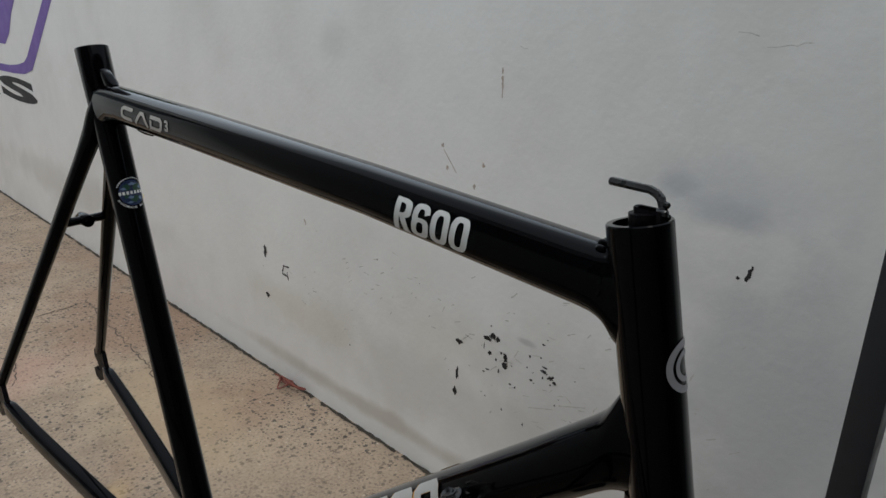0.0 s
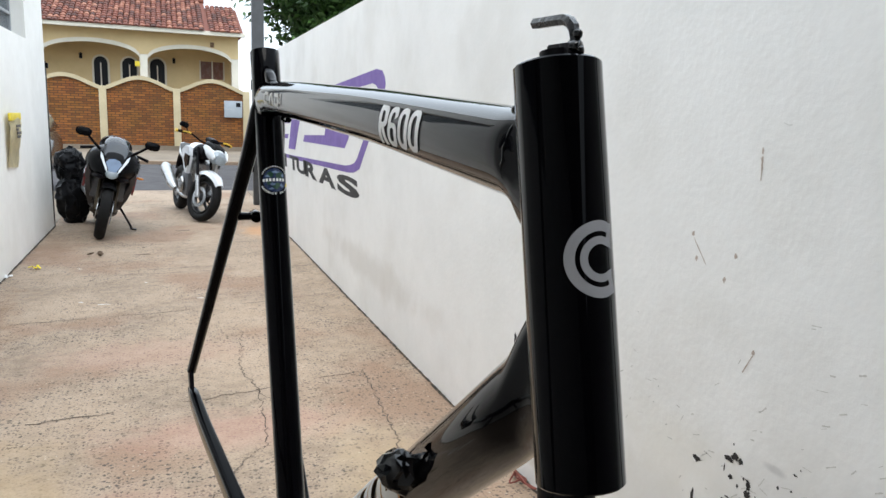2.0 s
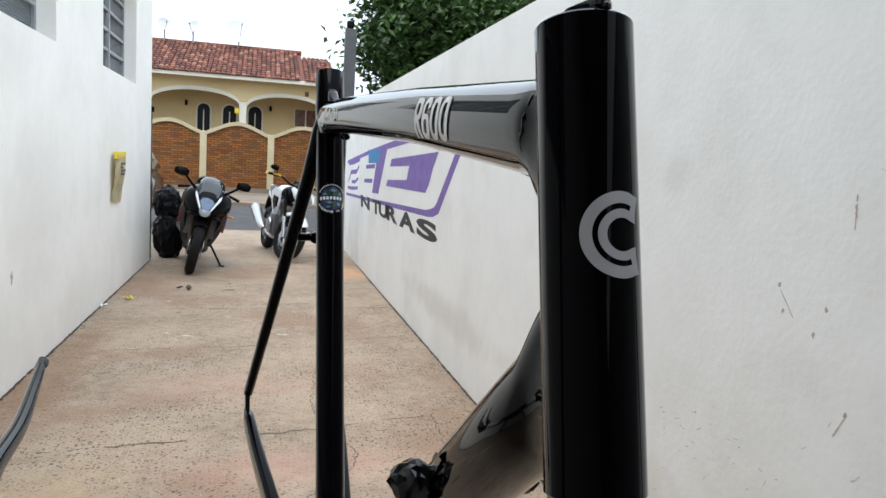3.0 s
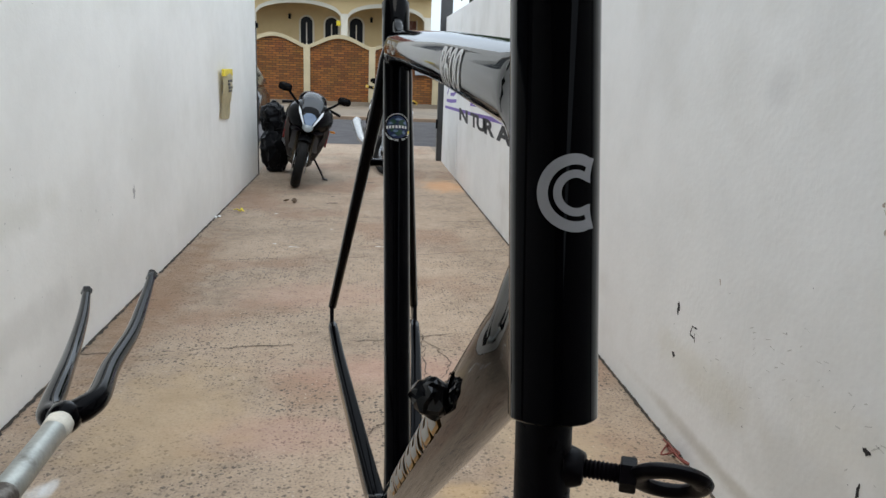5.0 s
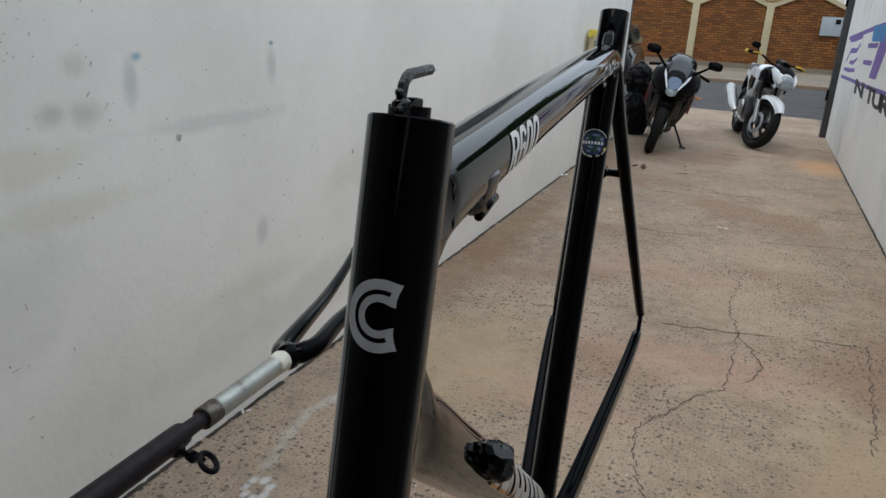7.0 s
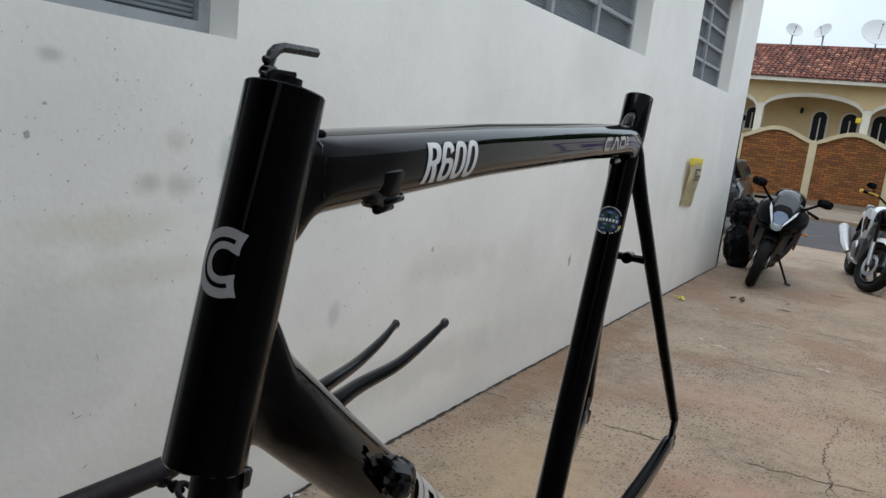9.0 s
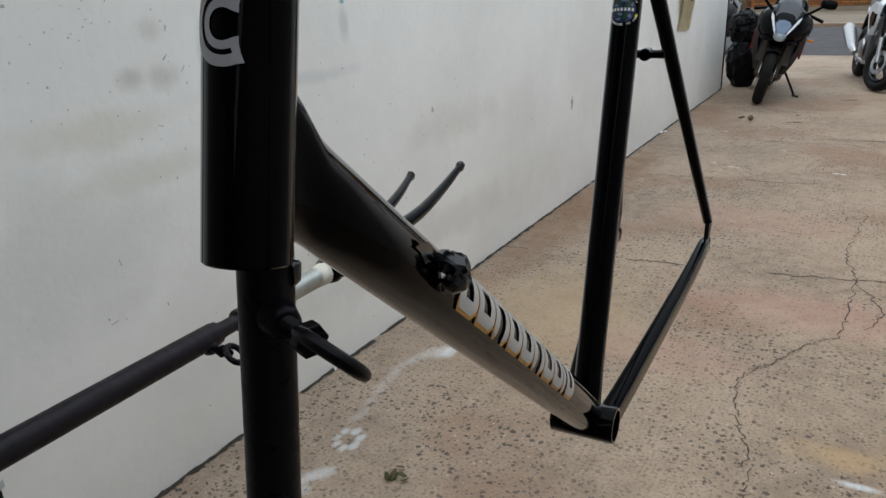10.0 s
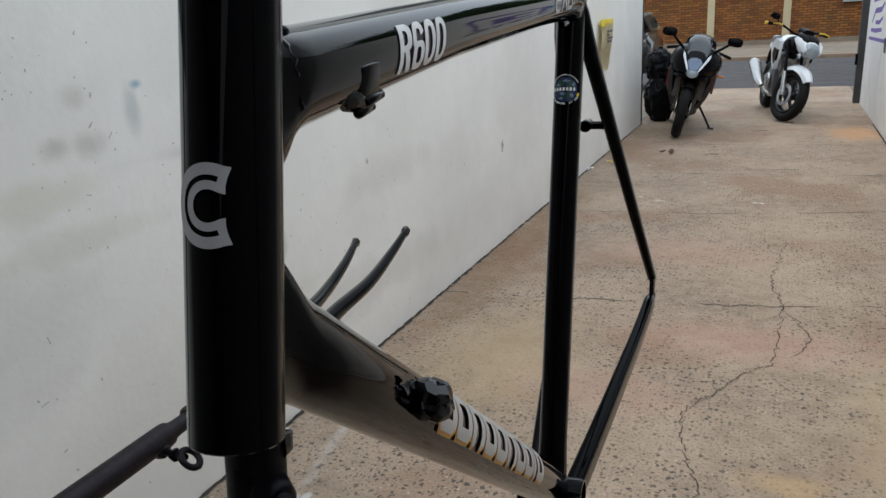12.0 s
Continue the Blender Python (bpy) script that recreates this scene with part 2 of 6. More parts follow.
def ring_loop(r0, r1, a0, a1, n=28, squash=1.0):
    """Quads of a band between two radii from angle a0 to a1 (degrees)."""
    loops = []
    for k in range(n):
        w0, w1 = (radians(a0 + (a1 - a0) * j / n) for j in (k, k + 1))
        loops.append([(r * math.cos(w) * squash, r * math.sin(w)) for r, w in ((r0, w0), (r1, w0), (r1, w1), (r0, w1))])
    return loops


def sliced(bm, axis, step, span):
    """Cuts across u or v, so that a flat shape can be bent round a tube."""
    x = -span
    while x < span:
        p, q = [0, 0, 0], [0, 0, 0]
        p[axis], q[axis] = x, 1
        bmesh.ops.bisect_plane(bm, geom=bm.verts[:] + bm.edges[:] + bm.faces[:], plane_co=p, plane_no=q)
        x += step
    return bm


def bent(bm, place):
    for v in bm.verts:
        v.co = place(v.co.x, v.co.y)
    return bm


def blob_loop(u, v, ru, rv, rough, rnd, n=14):
    return [(u + ru * math.cos(2 * math.pi * k / n) * (1 + rough * (rnd.random() - 0.5) * 2), v + rv * math.sin(2 * math.pi * k / n) * (1 + rough * (rnd.random() - 0.5) * 2)) for k in range(n)]


# ---- the alley ----
XL, XR = -0.757, 1.766


def cut_wall(name, x0, x1, y0, y1, z1, openings, material, label):
    """A wall between x0 and x1 along y, with rectangular openings (y0, y1, z0, z1) right through it."""
    bm = bmesh.new()
    ys = sorted({y0, y1, *(v for o in openings for v in o[:2])})
    for a, b in zip(ys, ys[1:]):
        z = 0.0
        for o in sorted((o for o in openings if o[0] <= a and o[1] >= b), key=lambda o: o[2]):
            add_box(bm, (x0, a, z), (x1, b, o[2]))
            z = o[3]
        add_box(bm, (x0, a, z), (x1, b, z1))
    bmesh.ops.remove_doubles(bm, verts=bm.verts, dist=1e-5)
    inner = [f for f in bm.faces if any(g is not f and (f.calc_center_median() - g.calc_center_median()).length < 1e-5 for e in f.edges for g in e.link_faces)]
    bmesh.ops.delete(bm, geom=inner, context="FACES")
    return structure(name, bm, material, label, "wall")


WINDOWS = [(0.15, 1.737, 1.54, 2.95), (3.3, 5.45, 1.98, 2.95), (6.85, 8.46, 2.0, 2.97)]
cut_wall("wall_west", XL - 0.18, XL, -6.0, 9.56, 4.3, WINDOWS, M_WALL_L, "white painted building wall with stains and barred windows")
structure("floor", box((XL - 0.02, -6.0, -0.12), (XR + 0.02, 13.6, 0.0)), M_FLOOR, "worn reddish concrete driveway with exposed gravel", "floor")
structure("wall_east", box((XR, -6.0, -0.05), (XR + 0.16, 9.6, 2.14)), M_WALL_R, "white painted boundary wall with chipped paint", "wall")
structure("wall_east_end", box((XR, 9.625, -0.05), (XR + 0.16, 11.4, 2.14)), M_WALL_R, "white painted end panel of the boundary wall", "wall")
# slab and rear wall are unseen, added to shade walls and darken reflections
structure("ceiling", box((XL, -6.0, 2.85), (XR + 0.16, -0.25, 2.97)), M_REAR, "unseen grey roof slab added to shade the near walls", "ceiling")
structure("wall_south", box((XL, -6.15, -0.05), (XR, -6.0, 3.0)), M_REAR, "unseen dark grey wall added to close the driveway", "wall")
structure("ground", box((-400, -400, -0.4), (400, 900, -0.125)), mat("bare_earth", (0.22, 0.17, 0.12), 0.9, vary=(0.6, 0.5)), "bare earth ground reaching the horizon", "ground")

# ---- the bicycle frame on its stand ----
FO, FU = Vector((0.6425, 0.498, 0)), Vector((-0.062, 1, 0)).normalized()
FN = Vector((FU.y, -FU.x, 0))
UP = Vector((0, 0, 1))


def fp(s, z, o=0.0):
    """A place on the bicycle: s to the rear, z up, o to the street's right."""
    return FO + FU * s + FN * o + UP * z


BB, HT_TOP, HT_BOT, ST_TOP = (0.443, 0.8765), (0.0, 1.389), (-0.0336, 1.2345), (0.594, 1.434)
bike = thing("bicycle", fp(BB[0], BB[1] - 0.02), "bare gloss black road bicycle without wheels on a workshop stand", "bicycle")


def section_loft(secs, e=2.3, n=48):
    """Upright cross-sections (s, top, bottom, half width)."""
    return add_rings(bmesh.new(), [oval(fp(s, (t + b) / 2), FN * w, UP * (t - b) / 2, n, e) for s, t, b, w in secs])


ax = (fp(*HT_TOP) - fp(*HT_BOT))
HT_LEN, HT_AX, HT_R = ax.length, ax.normalized(), 0.0169
part("head_tube", lathe(fp(*HT_BOT), HT_AX, [(0.03, 0.0131), (0.0, 0.0131), (0.0, HT_R - 0.0006), (0.0007, HT_R), (HT_LEN - 0.0007, HT_R), (HT_LEN, HT_R - 0.0006), (HT_LEN, 0.0132), (HT_LEN - 0.03, 0.0132)], 48, False), M_BLACK, bike)

TT = [(-0.010, 1.376, 1.314, 0.0150), (-0.002, 1.3755, 1.3180, 0.0150), (0.003, 1.3745, 1.3222, 0.0154), (0.007, 1.3736, 1.3280, 0.0159), (0.0095, 1.3731, 1.3308, 0.0163), (0.012, 1.3730, 1.3328, 0.0168), (0.016, 1.3733, 1.3347, 0.0171), (0.024, 1.3738, 1.3361, 0.0172), (0.19, 1.3845, 1.3502, 0.0172), (0.40, 1.3952, 1.3612, 0.0168), (0.53, 1.4005, 1.3665, 0.0160), (0.552, 1.4014, 1.3655, 0.0154), (0.562, 1.4018, 1.3625, 0.0151), (0.572, 1.4021, 1.357, 0.0149), (0.584, 1.402, 1.350, 0.0146)]
part("top_tube", section_loft(TT), M_BLACK, bike)


def on_tt(s, z, side, lift=0.0006):
    arr = np.array(TT)
    t, b, w = (float(np.interp(s, arr[:, 0], arr[:, k])) for k in (1, 2, 3))
    y = max(-0.97, min(0.97, (z - (t + b) / 2) / ((t - b) / 2)))
    return fp(s, z, side * ((w * (1 - abs(y) ** 2.3) ** (1 / 2.3)) + lift))


DT_A, DT_B = Vector((0.0, 1.2562)), Vector((BB[0], BB[1] + 0.007))
DT_D = (DT_B - DT_A).normalized()
DT_V = Vector((-DT_D.y, DT_D.x))
if DT_V.y < 0:
    DT_V = -DT_V
DT_R = 0.0203


DT_K = (DT_B.y - DT_A.y) / (DT_B.x - DT_A.x)
DT_H = DT_R * math.sqrt(1 + DT_K * DT_K)


def dt_sec(s, up=0.0, down=0.0, w=DT_R):
    z = DT_A.y + DT_K * s
    return (s, z + DT_H + up, z - DT_H + down, w)


DT = [(-0.028, 1.307, 1.2362, 0.0146), (-0.016, 1.3050, 1.2356, 0.0150), (-0.013, 1.3045, 1.2354, 0.0153), (-0.010, 1.3034, 1.2347, 0.0157), (-0.006, 1.3003, 1.2332, 0.0163), (-0.003, 1.2950, 1.2315, 0.0168), (0.0, 1.2886, 1.2294, 0.0173), (0.003, 1.2829, 1.2272, 0.0177), (0.006, 1.2790, 1.2247, 0.0181), dt_sec(0.012, 0.0002, 0.0, 0.0188), dt_sec(0.020, 0.0, 0.0, 0.0196), dt_sec(0.05, -0.0004, 0.0, 0.0203), dt_sec(0.12, 0.0, 0.0, 0.0208), dt_sec(0.25, 0.002, 0, 0.0213), dt_sec(0.38, 0.003, 0, 0.0212), dt_sec(0.425, 0.001, 0.0, 0.0212), dt_sec(0.443, -0.001, -0.001, 0.0215), dt_sec(0.452, -0.010, 0.0005, 0.0212), dt_sec(0.459, -0.022, 0.006, 0.0190)]
part("down_tube", section_loft(DT, 2.0, 44), M_BLACK, bike)


def on_dt(d, v, side, lift=0.0006):
    c = DT_A + DT_D * d + DT_V * v
    return fp(c.x, c.y, side * (math.sqrt(max(1e-6, DT_R ** 2 - v * v)) + lift))


def round_dt(d, arc, side, lift=0.0006):
    """A place on the down tube's skin, arc metres up its side."""
    c = DT_A + DT_D * d + DT_V * (DT_R + lift) * math.sin(arc / DT_R)
    return fp(c.x, c.y, side * (DT_R + lift) * math.cos(arc / DT_R))


sax = fp(*ST_TOP) - fp(*BB)
ST_LEN, ST_AX, ST_R = sax.length, sax.normalized(), 0.0148
part("seat_tube", lathe(fp(*BB), ST_AX, [(0.0, 0.0165), (0.035, 0.0155), (0.06, ST_R), (ST_LEN - 0.08, ST_R), (ST_LEN - 0.045, 0.0156), (ST_LEN - 0.001, 0.0158), (ST_LEN, 0.0152), (ST_LEN, 0.0136), (ST_LEN - 0.05, 0.0136)], 40, False), M_BLACK, bike)
part("bottom_bracket_shell", lathe(fp(BB[0], BB[1], -0.033), FN, [(0.004, 0.0168), (0.0, 0.0168), (0.0, 0.0192), (0.0008, 0.0197), (0.0672, 0.0197), (0.068, 0.0192), (0.068, 0.0168), (0.012, 0.0168)], 40, False), M_BLACK, bike)

def box_stay(pts):
    """A deep flat-sided stay, mitred at its rear end."""
    rings, last = [], len(pts) - 1
    for k, p in enumerate(pts):
        d = (pts[min(k + 1, last)] - pts[max(k - 1, 0)]).normalized()
        a, b = side_axes(d)
        w, h = (float(np.interp(k, (0, 6, 14, 21, 23, 24), row)) for row in ((0.0104, 0.0098, 0.0086, 0.0078, 0.0074, 0.0040), (0.0134, 0.0136, 0.0126, 0.0108, 0.0102, 0.0060)))
        rings.append(oval(p, a * w, b * h, 36, 4.6))
    return add_rings(bmesh.new(), rings)


for side in (-1, 1):
    top, end = fp(0.590, 1.350, 0.0115 * side), fp(0.839, 0.989, 0.0655 * side)
    pts = [top.lerp(end, t) for t in np.linspace(0, 1, 14)]
    stay = part("seat_stay", tube([fp(0.572, 1.392, 0.003 * side), fp(0.581, 1.370, 0.0085 * side)] + pts, [0.0095, 0.0100, 0.0098] + [0.0088 - 0.0022 * t for t in np.linspace(0, 1, 13)], 20), M_BLACK, bike)
    cs = arc_pts([fp(0.455, 0.869, 0.020 * side), fp(0.525, 0.886, 0.030 * side), fp(0.63, 0.912, 0.044 * side), fp(0.745, 0.939, 0.058 * side), fp(0.833, 0.961, 0.0665 * side)], 6)
    part("chain_stay", box_stay(cs), M_BLACK, bike)
    plate = [(0.820, 0.947), (0.836, 0.944), (0.848, 0.937), (0.860, 0.941), (0.864, 0.953), (0.856, 0.958), (0.850, 0.953), (0.844, 0.957), (0.849, 0.968), (0.857, 0.976), (0.856, 0.986), (0.847, 0.996), (0.839, 0.999), (0.830, 0.988), (0.826, 0.970), (0.818, 0.957)]
    part("dropout", prism(plate, lambda u, v, w: fp(u, v, 0.0665 * side - 0.003 + w), 0.006), M_SATIN, bike, "dull black dropout plate")
    part("cable_stop", lathe(fp(0.795, 0.9335, 0.064 * side), FU, [(0, 0.0035), (0.012, 0.0035), (0.012, 0.002)], 12), M_BLACK, bike) if side < 0 else None

q = 0.30
brl, brr = (fp(0.590 + 0.249 * q, 1.350 - 0.361 * q, o * (0.011 + 0.0545 * q)) for o in (-1, 1))
bridge = part("brake_bridge", tube([brl, brl.lerp(brr, 0.3), brl.lerp(brr, 0.5), brl.lerp(brr, 0.7), brr], [0.0055, 0.0048, 0.0052, 0.0048, 0.0055], 16), M_BLACK, bike)
part("brake_boss", lathe(brl.lerp(brr, 0.5) - FU * 0.010, FU, [(0, 0.0064), (0.001, 0.0072), (0.019, 0.0072), (0.02, 0.0064), (0.02, 0.0032), (0.004, 0.0032)], 20, False), M_BLACK, bridge)
for z in (1.130, 1.072):
    s = ST_TOP[0] - 0.2658 * (ST_TOP[1] - z)
    part("bottle_boss", lathe(fp(s, z) - FU * 0.0142, -FU, [(0, 0.0042), (0.0016, 0.0040), (0.0018, 0.0026), (0.0006, 0.0022)], 16), M_BLACK, bike)


def crumple(bm, amount, scale, seed):
    for v in bm.verts:
        v.co += Vector(noise.noise_vector(v.co * scale + Vector((seed, seed, seed)))) * amount
    return bm


def wad(c, r, seed, stretch=(1, 1, 1)):
    bm = bmesh.new()
    bmesh.ops.create_icosphere(bm, subdivisions=3, radius=r)
    turned(bm, Matrix.Diagonal((*stretch, 1)))
    bmesh.ops.translate(bm, vec=c, verts=bm.verts)
    crumple(bm, r * 0.34, 120, seed)
    return crumple(bm, r * 0.17, 260, seed)


for side in (-1, 1):
    c = on_dt(0.112 if side < 0 else 0.107, 0.0025, side, 0.0055)
    boss = part("taped_shifter_boss", wad(c, 0.0100, 3.1 + side, (1.2, 1.0, 1.1)), M_TAPE, bike, "shifter boss wrapped in crumpled black tape", sharp=12)
    tail = [on_dt((0.105 if side < 0 else 0.097) - 0.026 * t, 0.005 + 0.007 * w * (1 - 0.75 * t), side, 0.0009 + 0.0012 * math.sin(9 * t)) for t, w in ((0, -1), (0.35, -1.2), (0.7, -0.8), (1, -1.3), (0.9, 0), (1.05, 1.2), (0.6, 0.9), (0.3, 1.3), (0, 1))]
    bm = bmesh.new()
    bm.faces.new([bm.verts.new(p) for p in tail])
    part("tape_tail", bm, M_TAPE, boss)
stop = part("taped_cable_stop", wad(fp(0.0585, 1.3435, 0.0112), 0.0068, 7.7, (0.75, 1.75, 0.9)), M_TAPE, bike, "cable stop wrapped in black tape", sharp=14)
part("riser", turned(box((-0.0035, -0.0085, -0.0075), (0.0035, 0.0085, 0.0075), 0.0022), Matrix.Translation(fp(0.064, 1.3505, 0.0138)) @ Euler((radians(4), radians(12), 0)).to_matrix().to_4x4()), M_BLACK, stop)
for s0, z, o, ln in ((0.060, 1.3415, 0.0150, 0.0165), (0.056, 1.3372, 0.0128, 0.0150)):
    part("prong", lathe(fp(s0, z, o), FU + UP * 0.12, [(0, 0.0016), (0.001, 0.0024), (ln - 0.001, 0.0024), (ln, 0.0017)], 12), M_BLACK, stop)
part("cable_guide", tube([fp(0.500, 1.362, 0.006), fp(0.512, 1.3625, 0.006), fp(0.524, 1.363, 0.006)], [0.0032, 0.0038, 0.003], 12), M_BLACK, bike)
part("seat_gusset", section_loft([(0.550, 1.4022, 1.396, 0.0028), (0.555, 1.4052, 1.396, 0.0052), (0.562, 1.4105, 1.396, 0.0060), (0.568, 1.4145, 1.396, 0.0060), (0.578, 1.4165, 1.396, 0.0055)], 3.2, 28), M_BLACK, bike, "small wedge between top tube and seat tube")
BEADS = [(0.0178 - 0.004 * abs(o) / 0.014, z, o) for o, z in ((-0.0075, 1.3722), (-0.003, 1.3738), (0.003, 1.3738), (0.0075, 1.3722))]
for k, (s0, z, o) in enumerate(BEADS):
    part("weld_bead", wad(fp(s0, z, o), 0.0017, 4.4 + 1.3 * k, (1.1, 1.9, 1.3)), M_BLACK, bike, sharp=180)

rw = random.Random(17)
for side in (-1, 1):
    run = [on_tt(0.0098 + rw.uniform(-0.0008, 0.0008), z, side, -0.0012) for z in np.linspace(1.3455, 1.3715, 12)]
    part("weld_seam", crumple(tube(run, [0.0013 * rw.uniform(0.6, 1.4) for _ in run], 8), 0.0007, 420, 3), M_BLACK, bike, "lumpy painted weld", sharp=60)

# decals, bent to the tubes

def on_ht(u, v, lift=0.0005):
    w = u / HT_R
    return fp(*HT_BOT) + HT_AX * (HT_LEN * 0.521 + 0.0015 + v) + (HT_AX.cross(FN).normalized() * math.cos(w) * (1 if HT_AX.cross(FN).dot(FU) < 0 else -1) + FN * math.sin(w)) * (HT_R + lift)


loops = ring_loop(0.0101, 0.0140, 67, 293, 40) + ring_loop(0.0054, 0.0083, 67, 293, 32)
for k in (-1, 1):
    loops.append([(0.0039, 0.0093 * k), (0.0055, 0.0129 * k), (0.0080, 0.0125 * k), (0.0066, 0.0090 * k)][::k])
    loops.append([(0.0021, 0.0050 * k), (0.0032, 0.0076 * k), (0.0039, 0.0093 * k), (0.0066, 0.0090 * k), (0.0060, 0.0064 * k), (0.0060, 0.0037 * k), (0.0040, 0.0042 * k)][::k])
part("emblem", bent(shape_bm([[(u + 0.0025, v) for u, v in lp] for lp in loops]), on_ht), M_SILVER, bike, "silver double-ring emblem decal")


def heavy_glyph(ch):
    """Outlines of a tall, heavy character in a unit box, in layers (lift, loops)."""
    def band(cx, cy, rx, ry, tx, ty, a0, a1, n=24):
        out = []
        for k in range(n):
            q = []
            for w, f in ((k, 0), (k, 1), (k + 1, 1), (k + 1, 0)):
                a = radians(a0 + (a1 - a0) * w / n)
                c, z = math.cos(a), math.sin(a)
                gx, gy = (rx, ry) if f else (rx - tx, ry - ty)
                q.append((cx + gx * math.copysign(abs(c) ** 0.62, c), cy + gy * math.copysign(abs(z) ** 0.62, z)))
            out.append(q)
        return out

    if ch == "0":
        return [(0.0, band(0.5, 0.5, 0.5, 0.5, 0.31, 0.14, 0, 360, 36))]
    if ch == "6":
        return [(0.0, band(0.5, 0.5, 0.5, 0.5, 0.31, 0.14, 22, 180)), (0.0002, band(0.5, 0.3, 0.5, 0.3, 0.31, 0.13, 0, 360, 36))]
    return [(0.0, [[(0, 0), (0.31, 0), (0.31, 1), (0, 1)]] + band(0.31, 0.72, 0.69, 0.28, 0.36, 0.13, -90, 90)), (0.0002, [[(0.34, 0.46), (0.62, 0), (1.0, 0), (0.66, 0.5)]])]


def stroke_loops(line, t, squeeze):
    """Mitred quads of thickness 2t along a line in a unit square; squeeze is its height over its width."""
    left, right = [], []
    for k, p in enumerate(line):
        a, b = Vector(line[max(k - 1, 0)]), Vector(line[min(k + 1, len(line) - 1)])
        p = Vector(p)
        n0 = Vector((-(p - a).y, (p - a).x)).normalized() if k else None
        n1 = Vector((-(b - p).y, (b - p).x)).normalized() if k < len(line) - 1 else None
        m = (n0 + n1).normalized() if n0 and n1 else (n0 or n1)
        g = t / max(0.5, m.dot(n0 or n1))
        left.append((p.x + m.x * g * squeeze, p.y + m.y * g))
        right.append((p.x - m.x * g * squeeze, p.y - m.y * g))
    return [[right[k], right[k + 1], left[k + 1], left[k]] for k in range(len(line) - 1)]


MODEL_STROKES = {"C": [(0.98, 0.88), (0.26, 0.88), (0.10, 0.72), (0.10, 0.28), (0.26, 0.12), (0.92, 0.12)], "A": [(0.06, 0.02), (0.40, 0.86), (0.60, 0.86), (0.94, 0.02)], "D": [(0.02, 0.88), (0.76, 0.88), (0.90, 0.72), (0.90, 0.28), (0.76, 0.12), (0.10, 0.12), (0.10, 0.64)]}
for side in (-1, 1):
    d = -side
    for k, ch in enumerate("R600"):
        for lift, loops in heavy_glyph(ch):
            bm = shape_bm([[((u - 0.5) * 0.0140 + (k - 1.5) * 0.0152 + 0.18 * (v - 0.5) * 0.0215, (v - 0.5) * 0.0215) for u, v in lp] for lp in loops])
            part("letter", bent(sliced(bm, 1, 0.0024, 0.011), lambda u, v: on_tt(0.1245 - d * u, 1.3622 + v + 0.0545 * (-d * u), side, 0.0006 + lift)), M_WHITE_DECAL, bike, "white heavy slanted character of the model name R600")
    for glyph, u0, wd in (("C", -0.0445, 0.0225), ("A", -0.0185, 0.0250), ("D", 0.0085, 0.0220)):
        bm = shape_bm([[(u0 + u * wd + 0.22 * v * 0.0124, (v - 0.5) * 0.0124) for u, v in lp] for lp in stroke_loops(MODEL_STROKES[glyph], 0.13, 0.0124 / wd)])
        part("letter", bent(sliced(bm, 1, 0.0024, 0.011), lambda u, v: on_tt(0.468 - d * u, 1.3808 + v + 0.052 * (-d * u), side, 0.0007)), M_GREY_DECAL, bike, "silver square-cut character of the model name CAD")
    w = text_bm("3", 0.0062, 0.0098, 0.03)
    part("letter", bent(w, lambda u, v: on_tt(0.468 - d * (u + 0.0385), 1.3822 + v - 0.052 * d * (u + 0.0385), side)), M_GREY_DECAL, bike, "small silver superscript 3")
    # the maker's name, as plain blocks in its colours
    for back, material, off, grow, lift in ((1, M_ORANGE, 0.0012, 0.0009, 0.0005), (0, M_GREY_DECAL, 0.0, 0.0, 0.0009)):
        x = 0.118
        for k in range(10):
            wd = (0.030, 0.031, 0.030, 0.030, 0.031, 0.030, 0.031, 0.031, 0.014, 0.028)[k]
            hgt = 0.0125 if k not in (6, 8) else 0.0150
            u0, u1, v0, v1 = x + 0.0012 - grow, x + wd - 0.0012 + grow, -0.0125 - grow, hgt + grow
            bar, c = 0.0082, 0.004
            loops = [[(u0 + c, v0), (u0 + bar, v0), (u0 + bar, v1), (u0 + c, v1), (u0, v1 - c), (u0, v0 + c)]]
            if wd > 0.02:
                loops.append([(u1 - bar, v0), (u1 - c, v0), (u1, v0 + c), (u1, v1 - c), (u1 - c, v1), (u1 - bar, v1)])
                loops.append([(u0 + bar, v1 - 0.0068), (u1 - bar, v1 - 0.0068), (u1 - bar, v1), (u0 + bar, v1)])
                if k % 3 != 2:
                    loops.append([(u0 + bar, v0), (u1 - bar, v0), (u1 - bar, v0 + 0.0062), (u0 + bar, v0 + 0.0062)])
            x += wd
            bm = sliced(shape_bm(loops), 1, 0.004, 0.018)
            bmesh.ops.remove_doubles(bm, verts=bm.verts, dist=1e-6)
            part("maker_mark", bent(bm, lambda u, v: round_dt(u * 1.02 + 0.012 + off, 0.0072 + v * 1.12 - off, side, lift + 0.0011)), material, bike, "silver block of the maker's mark" if not back else "orange outline of the maker's mark")


def on_st(u, v, z0=1.2935, lift=0.0005):
    w = u / ST_R
    c = fp(*BB) + ST_AX * (ST_LEN * (z0 - BB[1]) / (ST_TOP[1] - BB[1]) + v)
    f = -(FU - ST_AX * FU.dot(ST_AX)).normalized()
    return c + (f * math.cos(w) + FN * math.sin(w)) * (ST_R + lift)


